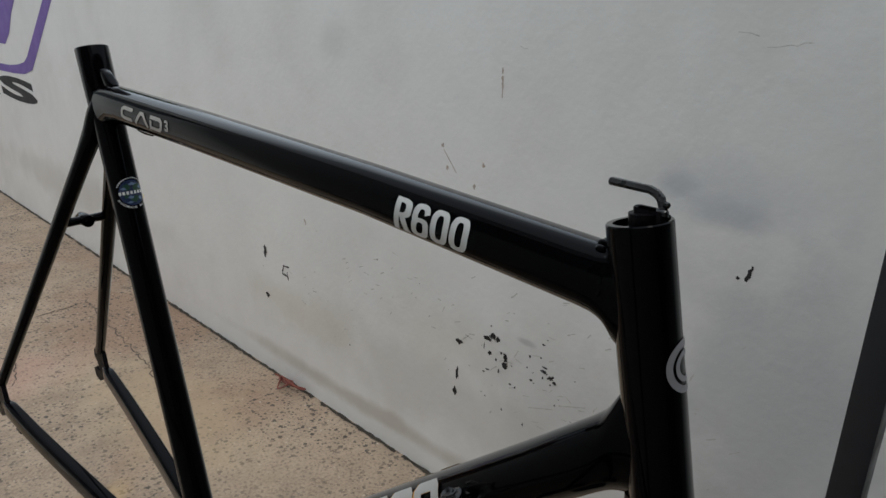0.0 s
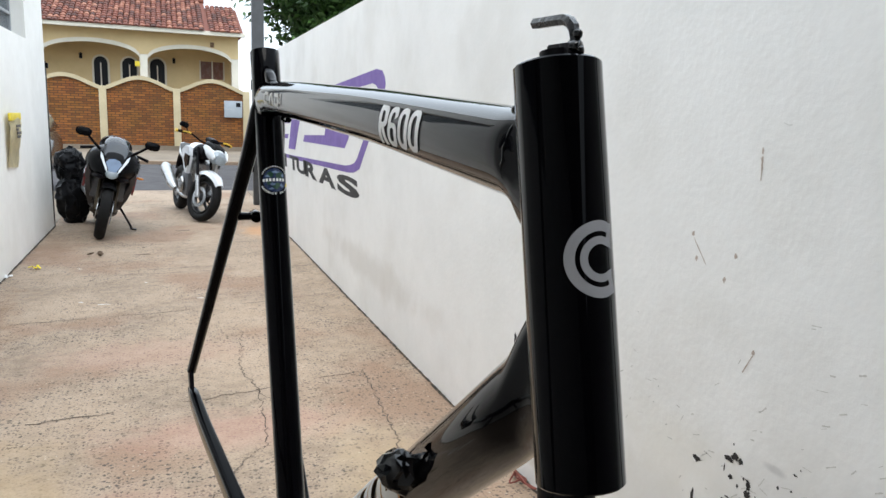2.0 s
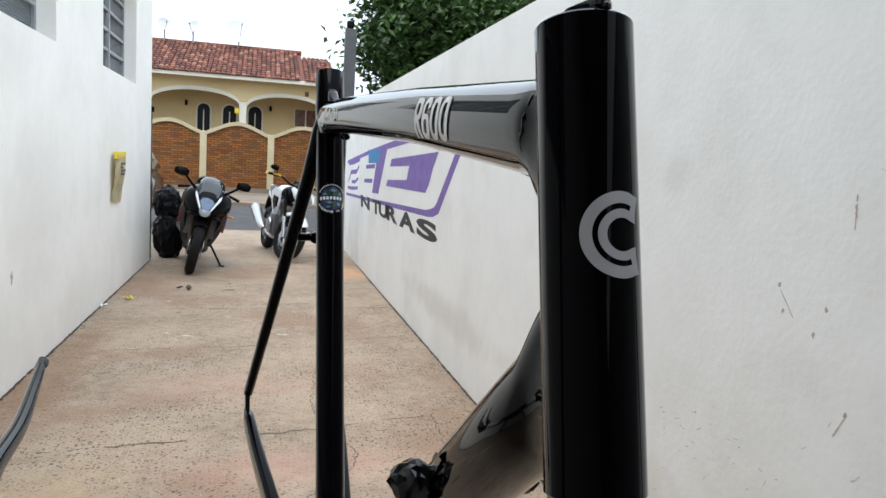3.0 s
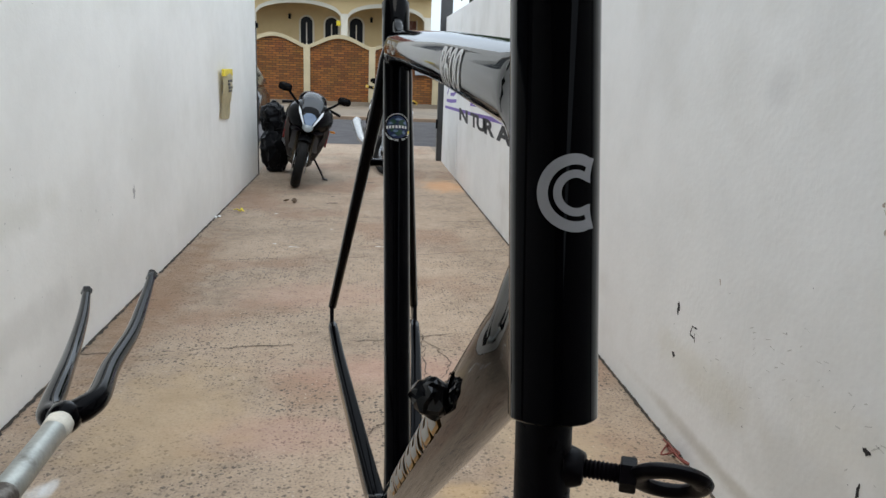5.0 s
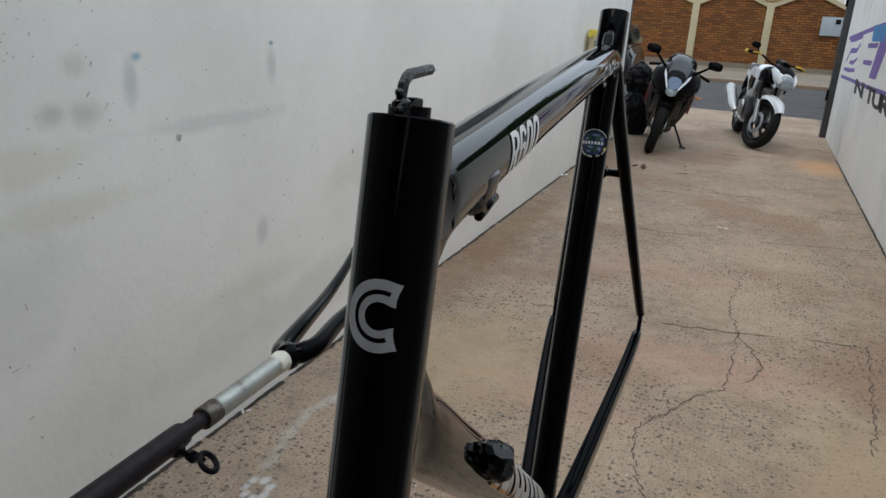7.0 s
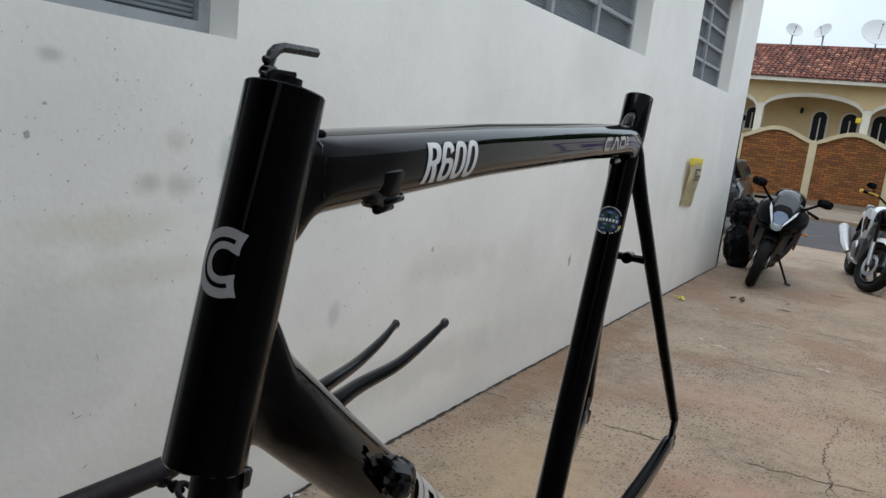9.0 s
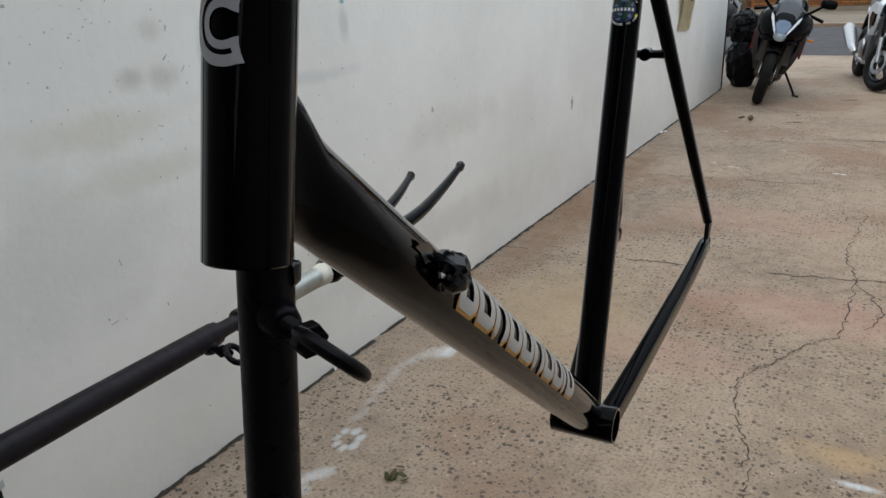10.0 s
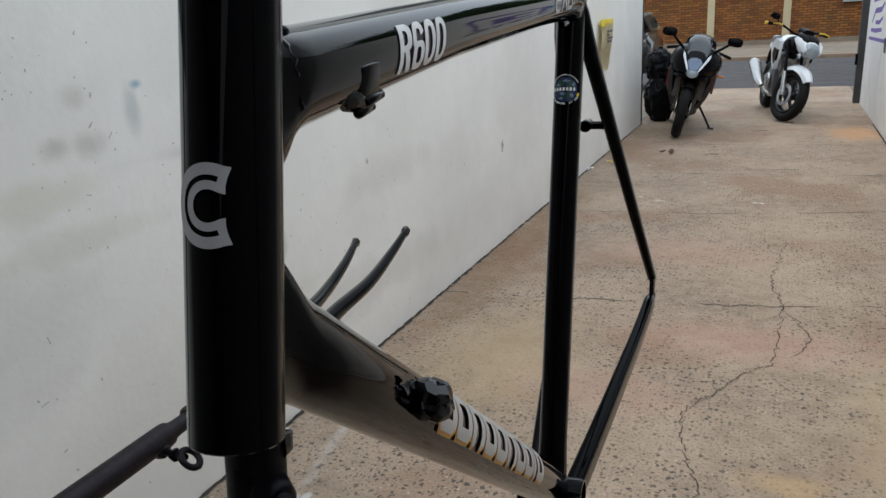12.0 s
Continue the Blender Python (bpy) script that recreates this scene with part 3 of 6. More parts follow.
M_GLOBE_BLUE, M_GLOBE_GREEN, M_YELLOW = mat("blue_decal", (0.008, 0.020, 0.072), 0.3, vary=(260, 0.5)), mat("green_decal", (0.010, 0.048, 0.024), 0.3), mat("yellow_decal", (0.7, 0.55, 0.03), 0.4)
rnd = random.Random(4)
part("badge", bent(sliced(shape_bm([[(0.0128 * math.cos(2 * math.pi * k / 36), 0.0128 * math.sin(2 * math.pi * k / 36)) for k in range(36)]]), 0, 0.002, 0.014), on_st), M_GLOBE_BLUE, bike, "round blue and green badge decal")
part("badge_land", bent(sliced(shape_bm([blob_loop(u, v, a, b, 0.3, rnd) for u, v, a, b in ((-0.005, 0.006, 0.004, 0.003), (0.005, 0.004, 0.004, 0.005), (0.001, -0.006, 0.005, 0.003), (-0.006, -0.003, 0.002, 0.003))]), 0, 0.002, 0.014), lambda u, v: on_st(u, v, lift=0.0009)), M_GLOBE_GREEN, bike)
tagged(part("badge_bar", bent(sliced(shape_bm([[(-0.0125 + 0.0034 * k, -0.0015), (-0.0103 + 0.0034 * k, -0.0015), (-0.0103 + 0.0034 * k, 0.0017), (-0.0125 + 0.0034 * k, 0.0017)] for k in range(7)] + [[(r * math.cos(radians(a + b)), r * math.sin(radians(a + b))) for r, b in ((0.0141, 0), (0.0154, 1), (0.0152, 5), (0.0139, 4))] for a in list(range(30, 150, 9))]), 0, 0.002, 0.018), lambda u, v: on_st(u, v, lift=0.0013)), M_WHITE_DECAL, bike), "", "", "", "stuff")
bm = bmesh.new()
for k, ch in enumerate("HANDMADE IN USA"):
    if ch != " ":
        a = radians(206 + 128 * k / 14)
        g = text_bm(ch, 0.0019 if ch != "I" else 0.0006, 0.0021, 0.012)
        turned(g, Matrix.Translation((0.0148 * math.cos(a), 0.0148 * math.sin(a), 0)) @ Matrix.Rotation(a + math.pi / 2, 4, "Z"))
        me = bpy.data.meshes.new("tmp")
        g.to_mesh(me)
        g.free()
        bm.from_mesh(me)
        bpy.data.meshes.remove(me)
tagged(part("badge_lettering", bent(bm, lambda u, v: on_st(u, v, lift=0.0013)), M_WHITE_DECAL, bike, "tiny white words HANDMADE IN USA"), "", "", "", "stuff")
part("badge_cloud", bent(sliced(shape_bm([blob_loop(u, v, a, b, 0.5, rnd) for u, v, a, b in ((-0.0075, 0.0045, 0.0022, 0.0014), (0.001, 0.0085, 0.003, 0.0012), (0.0085, 0.005, 0.0016, 0.0022), (-0.0025, -0.0045, 0.0024, 0.0014), (0.0065, -0.006, 0.0016, 0.0020), (-0.004, -0.0095, 0.0026, 0.0010))]), 0, 0.002, 0.014), lambda u, v: on_st(u, v, lift=0.0011)), mat("pale_blue_decal", (0.13, 0.19, 0.30), 0.3), bike)
part("badge_flash", bent(shape_bm([[(0.0115, -0.0075), (0.0145, -0.0068), (0.0148, -0.003), (0.012, -0.004)]]), lambda u, v: on_st(u, v, lift=0.0013)), M_YELLOW, bike)

# the stand that carries the frame
POLE = fp(-0.003, 1.389) - fp(-0.024, 1.232)
P_AX = POLE.normalized()


def on_pole(z):
    return fp(-0.024 + 0.1338 * (z - 1.232), z)


low = on_pole(0.008)
stand = thing("workshop_stand", (low.x, low.y, 0.0), "black steel workshop stand pole pushed up through the head tube", "stand")
part("pole", tube([low, on_pole(0.6), on_pole(1.18), on_pole(1.24)], 0.0112, 32), M_SATIN, stand)
part("base_plate", box((low.x - 0.16, low.y - 0.16, 0.0), (low.x + 0.16, low.y + 0.16, 0.01), 0.002), M_SATIN, stand)
part("core", tube([on_pole(1.235), on_pole(1.394)], 0.0082, 24), M_SATIN, stand)
top = on_pole(1.389) - FU * 0.0028
FWD = Matrix((FN, FU, P_AX)).transposed().to_4x4()
slot = [(0.0036 * math.copysign(min(1, abs(math.cos(w)) * 1.6), math.cos(w)), 0.0088 * math.sin(w)) for w in np.linspace(0, 2 * math.pi, 29)[:-1]]
bm = add_rings(bmesh.new(), [[Vector((u * g, v * g, h)) for u, v in slot] for h, g in ((-0.012, 1.0), (0.0068, 1.0), (0.0076, 0.93), (0.0074, 0.74), (0.003, 0.70))])
part("collar", turned(bm, Matrix.Translation(top) @ FWD), M_SATIN, stand)
kb = top + P_AX * 0.0055 - FU * 0.0062
for c, r0, sd in ((kb + UP * 0.001, 0.0031, 2), (kb + UP * 0.0052 - FU * 0.0012, 0.0020, 4), (kb - FU * 0.0022 - UP * 0.0005, 0.0020, 6)):
    part("weld_lump", wad(c, r0, sd, (1.0, 1.15, 1.0)), M_TAPE, stand)
ktip = fp(0.0185, 1.4062)
part("hook", tube([kb, kb + UP * 0.0040 + FU * 0.0002, kb + UP * 0.0078 + FU * 0.0016, kb + UP * 0.0100 + FU * 0.0042, kb + UP * 0.0112 + FU * 0.0078, ktip - FU * 0.0006, ktip], [0.0022, 0.0022, 0.0023, 0.0023, 0.0022, 0.0022, 0.0018], 6), M_KEY, stand, "bent hexagon key", sharp=25)
eb = on_pole(1.211)
rd = (FN * 0.905 - FU * 0.40 + UP * 0.01).normalized()
rn = rd.cross(Vector((-0.525, 0.687, -0.505)))
rn = (rn - rd * rn.dot(rd)).normalized()
part("boss", crumple(lathe(eb + rd * 0.008, rd, [(0, 0.0085), (0.003, 0.0082), (0.006, 0.0072), (0.008, 0.0060), (0.0086, 0.0045)], 18), 0.0014, 190, 6), M_SATIN, stand)
part("threaded_bolt", lathe(eb + rd * 0.012, rd, [(0.0, 0.0036)] + [(0.001 + 0.0008 * k, 0.0039 if k % 2 else 0.0032) for k in range(26)], 16), M_SATIN, stand)
part("nut", lathe(eb + rd * 0.0300, rd, [(0, 0.0064), (0.0006, 0.0068), (0.0056, 0.0068), (0.0062, 0.0064)], 6), M_SATIN, stand, sharp=20)
part("eye", torus_bm(eb + rd * 0.0485, rn, 0.0120, 0.0028, 40, 12, 1.5), M_SATIN, stand)
part("tab", crumple(box(eb + Vector((0.007, 0.004, 0.011)), eb + Vector((0.0125, 0.009, 0.021)), 0.002), 0.0015, 260, 5), M_TAPE, stand)

# ---- details of the driveway ----
rnd = random.Random(11)
M_DIRT = mat("dark_joint_dirt", (0.055, 0.045, 0.035), 0.9, vary=(20, 0.6))
M_CRACK = mat("dusty_crack", (0.085, 0.064, 0.050), 0.95, vary=(9, 0.7))
M_CHIP = mat("bare_dark_plaster", (0.022, 0.02, 0.02), 0.85)
M_RUST = mat("rusty_nail_mark", (0.50, 0.42, 0.36), 0.8, vary=(120, 0.4))
M_SCUFF = mat("grey_scuff", (0.60, 0.585, 0.55), 0.8, vary=(60, 0.4))
M_SPECK = mat("grey_wall_grime", (0.47, 0.455, 0.42), 0.85, vary=(40, 0.5))
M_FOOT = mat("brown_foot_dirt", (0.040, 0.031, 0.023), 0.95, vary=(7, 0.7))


def ribbon(points, width, z, wob=0.5, steps=5, gaps=0.0):
    """A thin uneven strip along points of the ground."""
    pts = arc_pts([(x, y, z) for x, y in points], steps)
    bm = bmesh.new()
    rows = []
    for k, p in enumerate(pts):
        d = pts[min(k + 1, len(pts) - 1)] - pts[max(k - 1, 0)]
        s = Vector((-d.y, d.x, 0)).normalized()
        j = Vector((rnd.uniform(-1, 1), rnd.uniform(-1, 1), 0)) * width * wob
        w = width * rnd.uniform(0.35, 1.2) / 2
        rows.append((bm.verts.new(p + j + s * w), bm.verts.new(p + j - s * w)))
    for k, (a, b) in enumerate(zip(rows, rows[1:])):
        if noise.noise(Vector((k * 0.31, points[0][1] * 3.7, 0.5))) > gaps - 0.5:
            bm.faces.new((a[0], a[1], b[1], b[0]))
    return bm


def floor_line(name, points, width, label, steps=5, wob=0.5, gaps=-1.0):
    tagged(part(name, ribbon(points, width, 0.002, wob, steps, gaps), M_CRACK, None, "", False), label, "crack", "", "structure")


CRACKS = [
    [(0.903, 4.766), (0.86, 4.45), (0.841, 4.072), (0.89, 3.792), (0.87, 3.45), (0.848, 3.159), (0.761, 3.059), (0.657, 2.833), (0.568, 2.675), (0.605, 2.447), (0.668, 2.222), (0.70, 1.95), (0.66, 1.6)],
    [(0.88, 3.79), (1.0, 3.45), (0.93, 3.25)],
    [(1.455, 3.95), (1.45, 3.7), (1.41, 3.24), (1.37, 2.88)],
]
for pts in CRACKS:
    floor_line("floor_crack", pts, 0.0056, "hairline crack wandering through the concrete", 14, 2.4)
for pts in ([(-0.75, 3.55), (-0.2, 3.62), (0.4, 3.70), (0.89, 3.79), (1.31, 3.895), (1.76, 3.98)], [(-0.75, 5.28), (0.02, 5.36), (0.75, 5.47), (1.76, 5.74)], [(-0.75, 6.66), (0.3, 6.7), (1.76, 6.82)], [(-0.75, 8.1), (0.4, 8.14), (1.76, 8.2)], [(-0.7, 11.4), (1.7, 11.45)]):
    floor_line("floor_joint", pts, 0.009, "uneven joint between two concrete pours", 13, 1.5, 0.42)
M_DAB = mat("white_paint_dab", (0.62, 0.60, 0.55), 0.8, vary=(30, 0.3))
for (x0, y0), (x1, y1) in (((-0.131, 5.809), (-0.094, 5.797)), ((0.002, 5.713), (0.105, 5.701)), ((0.674, 5.761), (0.753, 5.747)), ((0.292, 6.37), (0.312, 6.365)), ((-0.251, 7.007), (-0.231, 7.002))):
    tagged(part("paint_dab", ribbon([(x0, y0), ((x0 + x1) / 2, (y0 + y1) / 2 + 0.008), (x1, y1)], 0.022, 0.002, 0.25, 4), M_DAB, None, "", False), "small dab of dried white paint on the concrete", "paint mark", "", "structure")
for (x0, y0), (x1, y1), w in (((0.547, 9.027), (0.699, 9.04), 0.05), ((0.193, 7.581), (0.299, 7.606), 0.05), ((0.227, 7.989), (0.262, 7.979), 0.05), ((0.29, 6.849), (0.998, 6.96), 0.012)):
    tagged(part("floor_pit", ribbon([(x0, y0), ((x0 + x1) / 2, (y0 + y1) / 2 + 0.006), (x1, y1)], w, 0.0025, 0.2, 6), M_CRACK, None, "", False), "shallow dark pit worn into the concrete", "pit", "", "structure")
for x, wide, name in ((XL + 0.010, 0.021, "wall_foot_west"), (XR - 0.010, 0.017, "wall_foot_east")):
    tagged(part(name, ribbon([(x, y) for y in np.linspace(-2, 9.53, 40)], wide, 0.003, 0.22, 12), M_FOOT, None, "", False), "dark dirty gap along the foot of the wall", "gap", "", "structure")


def wall_marks(name, x, sign, loops, material, label, lift=0.0012):
    bm = bmesh.new()
    for loop in loops:
        bm.faces.new([bm.verts.new((x + sign * lift, y, z)) for y, z in loop])
    return tagged(part(name, bm, material, None, "", False), label, "paint chips", "", "stuff")


chips = []
# the large flaked patch with its crumbs, then the smaller patch beside it
for y, z, a, b in ((1.541, 0.574, 0.0193, 0.0067), (1.521, 0.587, 0.013, 0.0086), (1.503, 0.584, 0.007, 0.0085), (1.553, 0.547, 0.0019, 0.0088), (1.53, 0.532, 0.0066, 0.0072), (1.472, 0.535, 0.0068, 0.0103), (1.472, 0.515, 0.0102, 0.0113), (1.476, 0.548, 0.0079, 0.0023), (1.488, 0.547, 0.0029, 0.0047), (1.506, 0.52, 0.003, 0.0057), (1.535, 0.477, 0.0073, 0.0024), (1.55, 0.465, 0.005, 0.002), (1.494, 0.487, 0.0029, 0.0067), (1.53, 0.617, 0.0024, 0.0033), (1.448, 0.522, 0.0022, 0.0019), (1.45, 0.464, 0.005, 0.0024), (1.432, 0.461, 0.0033, 0.0037)):
    chips.append(blob_loop(y, z, a, b, 0.4, rnd, 18))
for y, z, a, b in ((1.346, 0.627, 0.0058, 0.0021), (1.339, 0.563, 0.0058, 0.0017), (1.333, 0.562, 0.0058, 0.0022), (1.338, 0.549, 0.0097, 0.0048), (1.327, 0.546, 0.0029, 0.0026), (1.314, 0.539, 0.0085, 0.006), (1.307, 0.544, 0.0047, 0.0034), (1.301, 0.529, 0.0061, 0.0039), (1.395, 0.54, 0.0026, 0.0022), (1.379, 0.507, 0.0046, 0.0036), (2.718, 0.526, 0.012, 0.022), (1.652, 0.524, 0.014, 0.008), (1.655, 0.415, 0.006, 0.02), (1.662, 0.353, 0.008, 0.012), (2.713, 0.339, 0.012, 0.012)):
    chips.append(blob_loop(y, z, a, b, 0.45, rnd, 16))
for k in range(30):
    y = rnd.choice((rnd.gauss(1.5, 0.11), rnd.gauss(1.33, 0.06), rnd.uniform(0.6, 3.2)))
    z = rnd.gauss(0.5, 0.09) if y < 1.75 else rnd.uniform(0.1, 0.9)
    r = rnd.uniform(0.0012, 0.0032)
    chips.append(blob_loop(y, z, r, r * rnd.uniform(0.6, 1.6), 0.5, rnd, 10))


def streak(y0, z0, y1, z1, w, n=7):
    up, dn = [], []
    for k in range(n):
        t = k / (n - 1)
        y, z, h = y0 + (y1 - y0) * t + rnd.uniform(-w, w) * 0.5, z0 + (z1 - z0) * t, w * rnd.uniform(0.4, 1.1)
        d = Vector((z0 - z1, y1 - y0)).normalized()
        up.append((y + d.x * h, z + d.y * h))
        dn.append((y - d.x * h, z - d.y * h))
    return up + dn[::-1]


chips += [streak(2.59, 0.497, 2.55, 0.50, 0.004), streak(2.59, 0.497, 2.60, 0.462, 0.004), streak(2.60, 0.462, 2.565, 0.46, 0.004), streak(2.565, 0.478, 2.56, 0.445, 0.003)]
# the scribble of bare strokes
for line, w in (([(1.092, 0.985), (1.103, 0.973), (1.107, 0.96), (1.096, 0.954)], 0.0030), ([(1.090, 0.954), (1.089, 0.927)], 0.0018), ([(1.091, 0.955), (1.070, 0.960), (1.059, 0.951)], 0.0034), ([(1.054, 1.008), (1.053, 0.972), (1.057, 0.924)], 0.0018), ([(1.053, 1.006), (1.045, 1.0), (1.046, 0.976), (1.040, 0.965)], 0.0021)):
    chips += [streak(*p, *q, w) for p, q in zip(line, line[1:])]
chips += [streak(1.021, 0.899, 1.004, 0.914, 0.0035), streak(1.056, 0.733, 1.070, 0.707, 0.006), streak(0.846, 0.993, 0.855, 0.957, 0.0045)]
chips += [blob_loop(y, z, a, b, 0.5, rnd, 12) for y, z, a, b in ((1.119, 0.884, 0.004, 0.003), (1.080, 0.874, 0.009, 0.006), (0.984, 0.787, 0.004, 0.008), (0.872, 0.959, 0.004, 0.004), (1.024, 0.849, 0.002, 0.003), (1.047, 0.777, 0.004, 0.002))]
wall_marks("paint_chips", XR, -1, chips, M_CHIP, "dark chips where white paint has flaked off the wall")
chips += [blob_loop(y, z, 0.0022, 0.005, 0.4, rnd, 10) for y, z in ((1.948, 1.605), (1.957, 1.706), (1.49, 1.611))]
rust = [blob_loop(y, z, 0.0045, 0.0065, 0.4, rnd) for y, z in ((1.746, 1.10), (1.725, 1.04), (1.59, 1.07), (1.503, 0.856), (1.62, 1.005))]
rust += [streak(1.542, 1.33, 1.541, 1.315, 0.003), streak(1.541, 1.31, 1.539, 1.28, 0.0034), streak(1.539, 1.28, 1.538, 1.255, 0.0018), streak(1.503, 0.85, 1.53, 0.80, 0.002), streak(1.742, 1.09, 1.69, 1.03, 0.0016), streak(2.44, 0.72, 2.43, 0.70, 0.004)]
wall_marks("rust_marks", XR, -1, rust, M_RUST, "rusty nail heads with thin brown runs on the wall", 0.001)
scuffs = []
for k in range(130):
    cy, cz = rnd.choice(((1.30, 0.47), (1.55, 0.55), (1.95, 0.62), (2.3, 0.50), (1.0, 0.55), (1.15, 0.80)))
    y, z, a = rnd.gauss(cy, 0.14), max(0.05, rnd.gauss(cz, 0.09)), rnd.gauss(-0.35, 0.4)
    ln = rnd.uniform(0.006, 0.030)
    scuffs.append(streak(y, z, y + ln * math.cos(a), z + ln * math.sin(a), rnd.uniform(0.0008, 0.0024), 5))
scuffs += [streak(1.30, 0.45, 1.38, 0.42, 0.002), streak(1.2, 0.5, 1.28, 0.47, 0.002)]
for line in ([(0.893, 1.422), (0.872, 1.4235), (0.85, 1.429), (0.838, 1.4275), (0.826, 1.434), (0.81, 1.435)], [(0.952, 1.447), (0.93, 1.4465), (0.91, 1.441)], [(1.49, 1.386), (1.476, 1.381), (1.466, 1.382)]):
    scuffs += [streak(*p, *q, 0.0011) for p, q in zip(line, line[1:])]
wall_marks("scuff_marks", XR, -1, scuffs, M_SCUFF, "fine grey scratches along the white wall", 0.0008)
dots = []
for k in range(210):
    cy, cz, sp = rnd.choice(((1.25, 1.32, 0.16), (1.45, 1.15, 0.2), (1.9, 0.9, 0.35), (2.6, 0.6, 0.5), (3.6, 0.5, 0.9)))
    y, z = abs(rnd.gauss(cy, sp)) + 0.4 * (cy > 3), max(0.03, rnd.gauss(cz, sp * 0.6))
    r = rnd.uniform(0.0010, 0.0032) * (0.7 + y * 0.12)
    dots.append(blob_loop(y, z, r, r * rnd.uniform(0.6, 1.5), 0.45, rnd, 9))
dots += [blob_loop(y, z, a, b, 0.35, rnd) for y, z, a, b in ((4.553, 0.608, 0.02, 0.035), (1.159, 1.251, 0.007, 0.008), (1.197, 1.322, 0.006, 0.004), (2.9, 0.83, 0.01, 0.012), (1.886, 1.029, 0.012, 0.01))]
dots += [streak(y, z, y + a, z + b, w) for y, z, a, b, w in ((1.340, 0.705, 0.006, -0.02, 0.002), (1.279, 0.567, 0.002, -0.008, 0.0025), (1.285, 0.546, 0.02, 0.004, 0.0018), (1.325, 0.549, 0.004, -0.008, 0.0018), (1.459, 0.538, 0.001, -0.010, 0.0022), (1.333, 0.342, 0.004, -0.008, 0.003), (1.312, 0.402, 0.010, 0.005, 0.002))]
dots += [streak(1.643, 1.152, 1.632, 1.138, 0.0022), streak(1.590, 1.186, 1.578, 1.172, 0.0026), streak(1.603, 1.258, 1.599, 1.244, 0.003), streak(1.545, 1.008, 1.530, 1.012, 0.0013), streak(1.591, 1.405, 1.589, 1.396, 0.0028), streak(1.622, 1.380, 1.619, 1.374, 0.002)]
dots += [blob_loop(rnd.gauss(1.41, 0.03), rnd.gauss(1.34, 0.03), r, r * 1.3, 0.5, rnd, 9) for r in (0.0038, 0.003, 0.0026, 0.002, 0.0018, 0.0015, 0.0015, 0.0012)]
wall_marks("wall_specks", XL, 1, dots, M_SPECK, "small grey specks and pits on the white wall", 0.001)

soft_spots(M_WALL_L, [
    (XL, 1.475, 1.14, 0.3, 0.075, 0.05, (0.40, 0.38, 0.33), 0.5), (XL, 1.565, 1.135, 0.3, 0.075, 0.055, (0.42, 0.40, 0.35), 0.45),
    (XL, 1.75, 1.264, 0.3, 0.036, 0.022, (0.10, 0.32, 0.42), 0.7), (XL, 1.725, 1.20, 0.3, 0.045, 0.11, (0.42, 0.46, 0.45), 0.55),
    (XL, 2.345, 1.285, 0.3, 0.022, 0.014, (0.10, 0.30, 0.38), 0.9), (XL, 2.345, 1.22, 0.3, 0.04, 0.09, (0.5, 0.49, 0.47), 0.55),
    (XL, 2.27, 0.65, 0.3, 0.05, 0.075, (0.5, 0.49, 0.46), 0.55), (XL, 1.21, 1.43, 0.3, 0.05, 0.03, (0.4, 0.39, 0.37), 0.6),
    (XL, 2.05, 1.06, 0.3, 0.5, 0.035, (0.58, 0.565, 0.54), 0.5), (XL, 2.7, 0.3, 0.3, 1.6, 0.16, (0.6, 0.575, 0.53), 0.45),
    (XL, 1.2, 0.75, 0.3, 0.5, 0.3, (0.63, 0.61, 0.575), 0.5),
    (XL, 1.35, 1.03, 0.3, 0.28, 0.07, (0.66, 0.62, 0.51), 0.55), (XL, 1.5, 0.90, 0.3, 0.40, 0.06, (0.66, 0.63, 0.53), 0.5), (XL, 2.2, 0.45, 0.3, 0.5, 0.10, (0.64, 0.61, 0.52), 0.5), (XL, 1.55, 1.245, 0.3, 0.07, 0.05, (0.50, 0.48, 0.41), 0.45), (XL, 3.1, 0.75, 0.3, 0.5, 0.12, (0.66, 0.635, 0.56), 0.5)], 7.0)
soft_spots(M_WALL_R, [
    # broad spot at y 0.78: grey overspray widened to paint the near end's shade
    (XR, 1.03, 1.125, 0.3, 0.075, 0.05, (0.40, 0.42, 0.45), 0.55), (XR, 0.90, 1.085, 0.3, 0.16, 0.06, (0.42, 0.44, 0.48), 0.55), (XR, 0.93, 1.12, 0.3, 0.32, 0.12, (0.58, 0.60, 0.64), 0.5), (XR, 1.15, 0.946, 0.3, 0.03, 0.03, (0.6, 0.59, 0.57), 0.5), (XR, 1.40, 0.612, 0.3, 0.045, 0.014, (0.42, 0.42, 0.42), 0.55), (XR, 0.78, 0.72, 0.3, 0.38, 0.5, (0.47, 0.475, 0.49), 0.55), (XR, 1.2, 0.45, 0.3, 0.6, 0.3, (0.56, 0.55, 0.54), 0.45),
    (XR, 1.6, 0.3, 0.3, 1.5, 0.2, (0.62, 0.6, 0.56), 0.5), (XR, 1.75, 0.50, 0.3, 0.35, 0.16, (0.70, 0.66, 0.57), 0.35), (XR, 2.5, 0.35, 0.3, 0.6, 0.14, (0.68, 0.64, 0.54), 0.4), (XR, 2.1, 0.10, 0.3, 1.2, 0.05, (0.42, 0.38, 0.30), 0.5), (XR, 2.25, 1.35, 0.3, 0.12, 0.1, (0.6, 0.59, 0.58), 0.4), (XR, 5.0, 0.35, 0.3, 2.0, 0.16, (0.58, 0.55, 0.5), 0.45)], 6.0)
CHALK = (0.78, 0.83, 0.86)
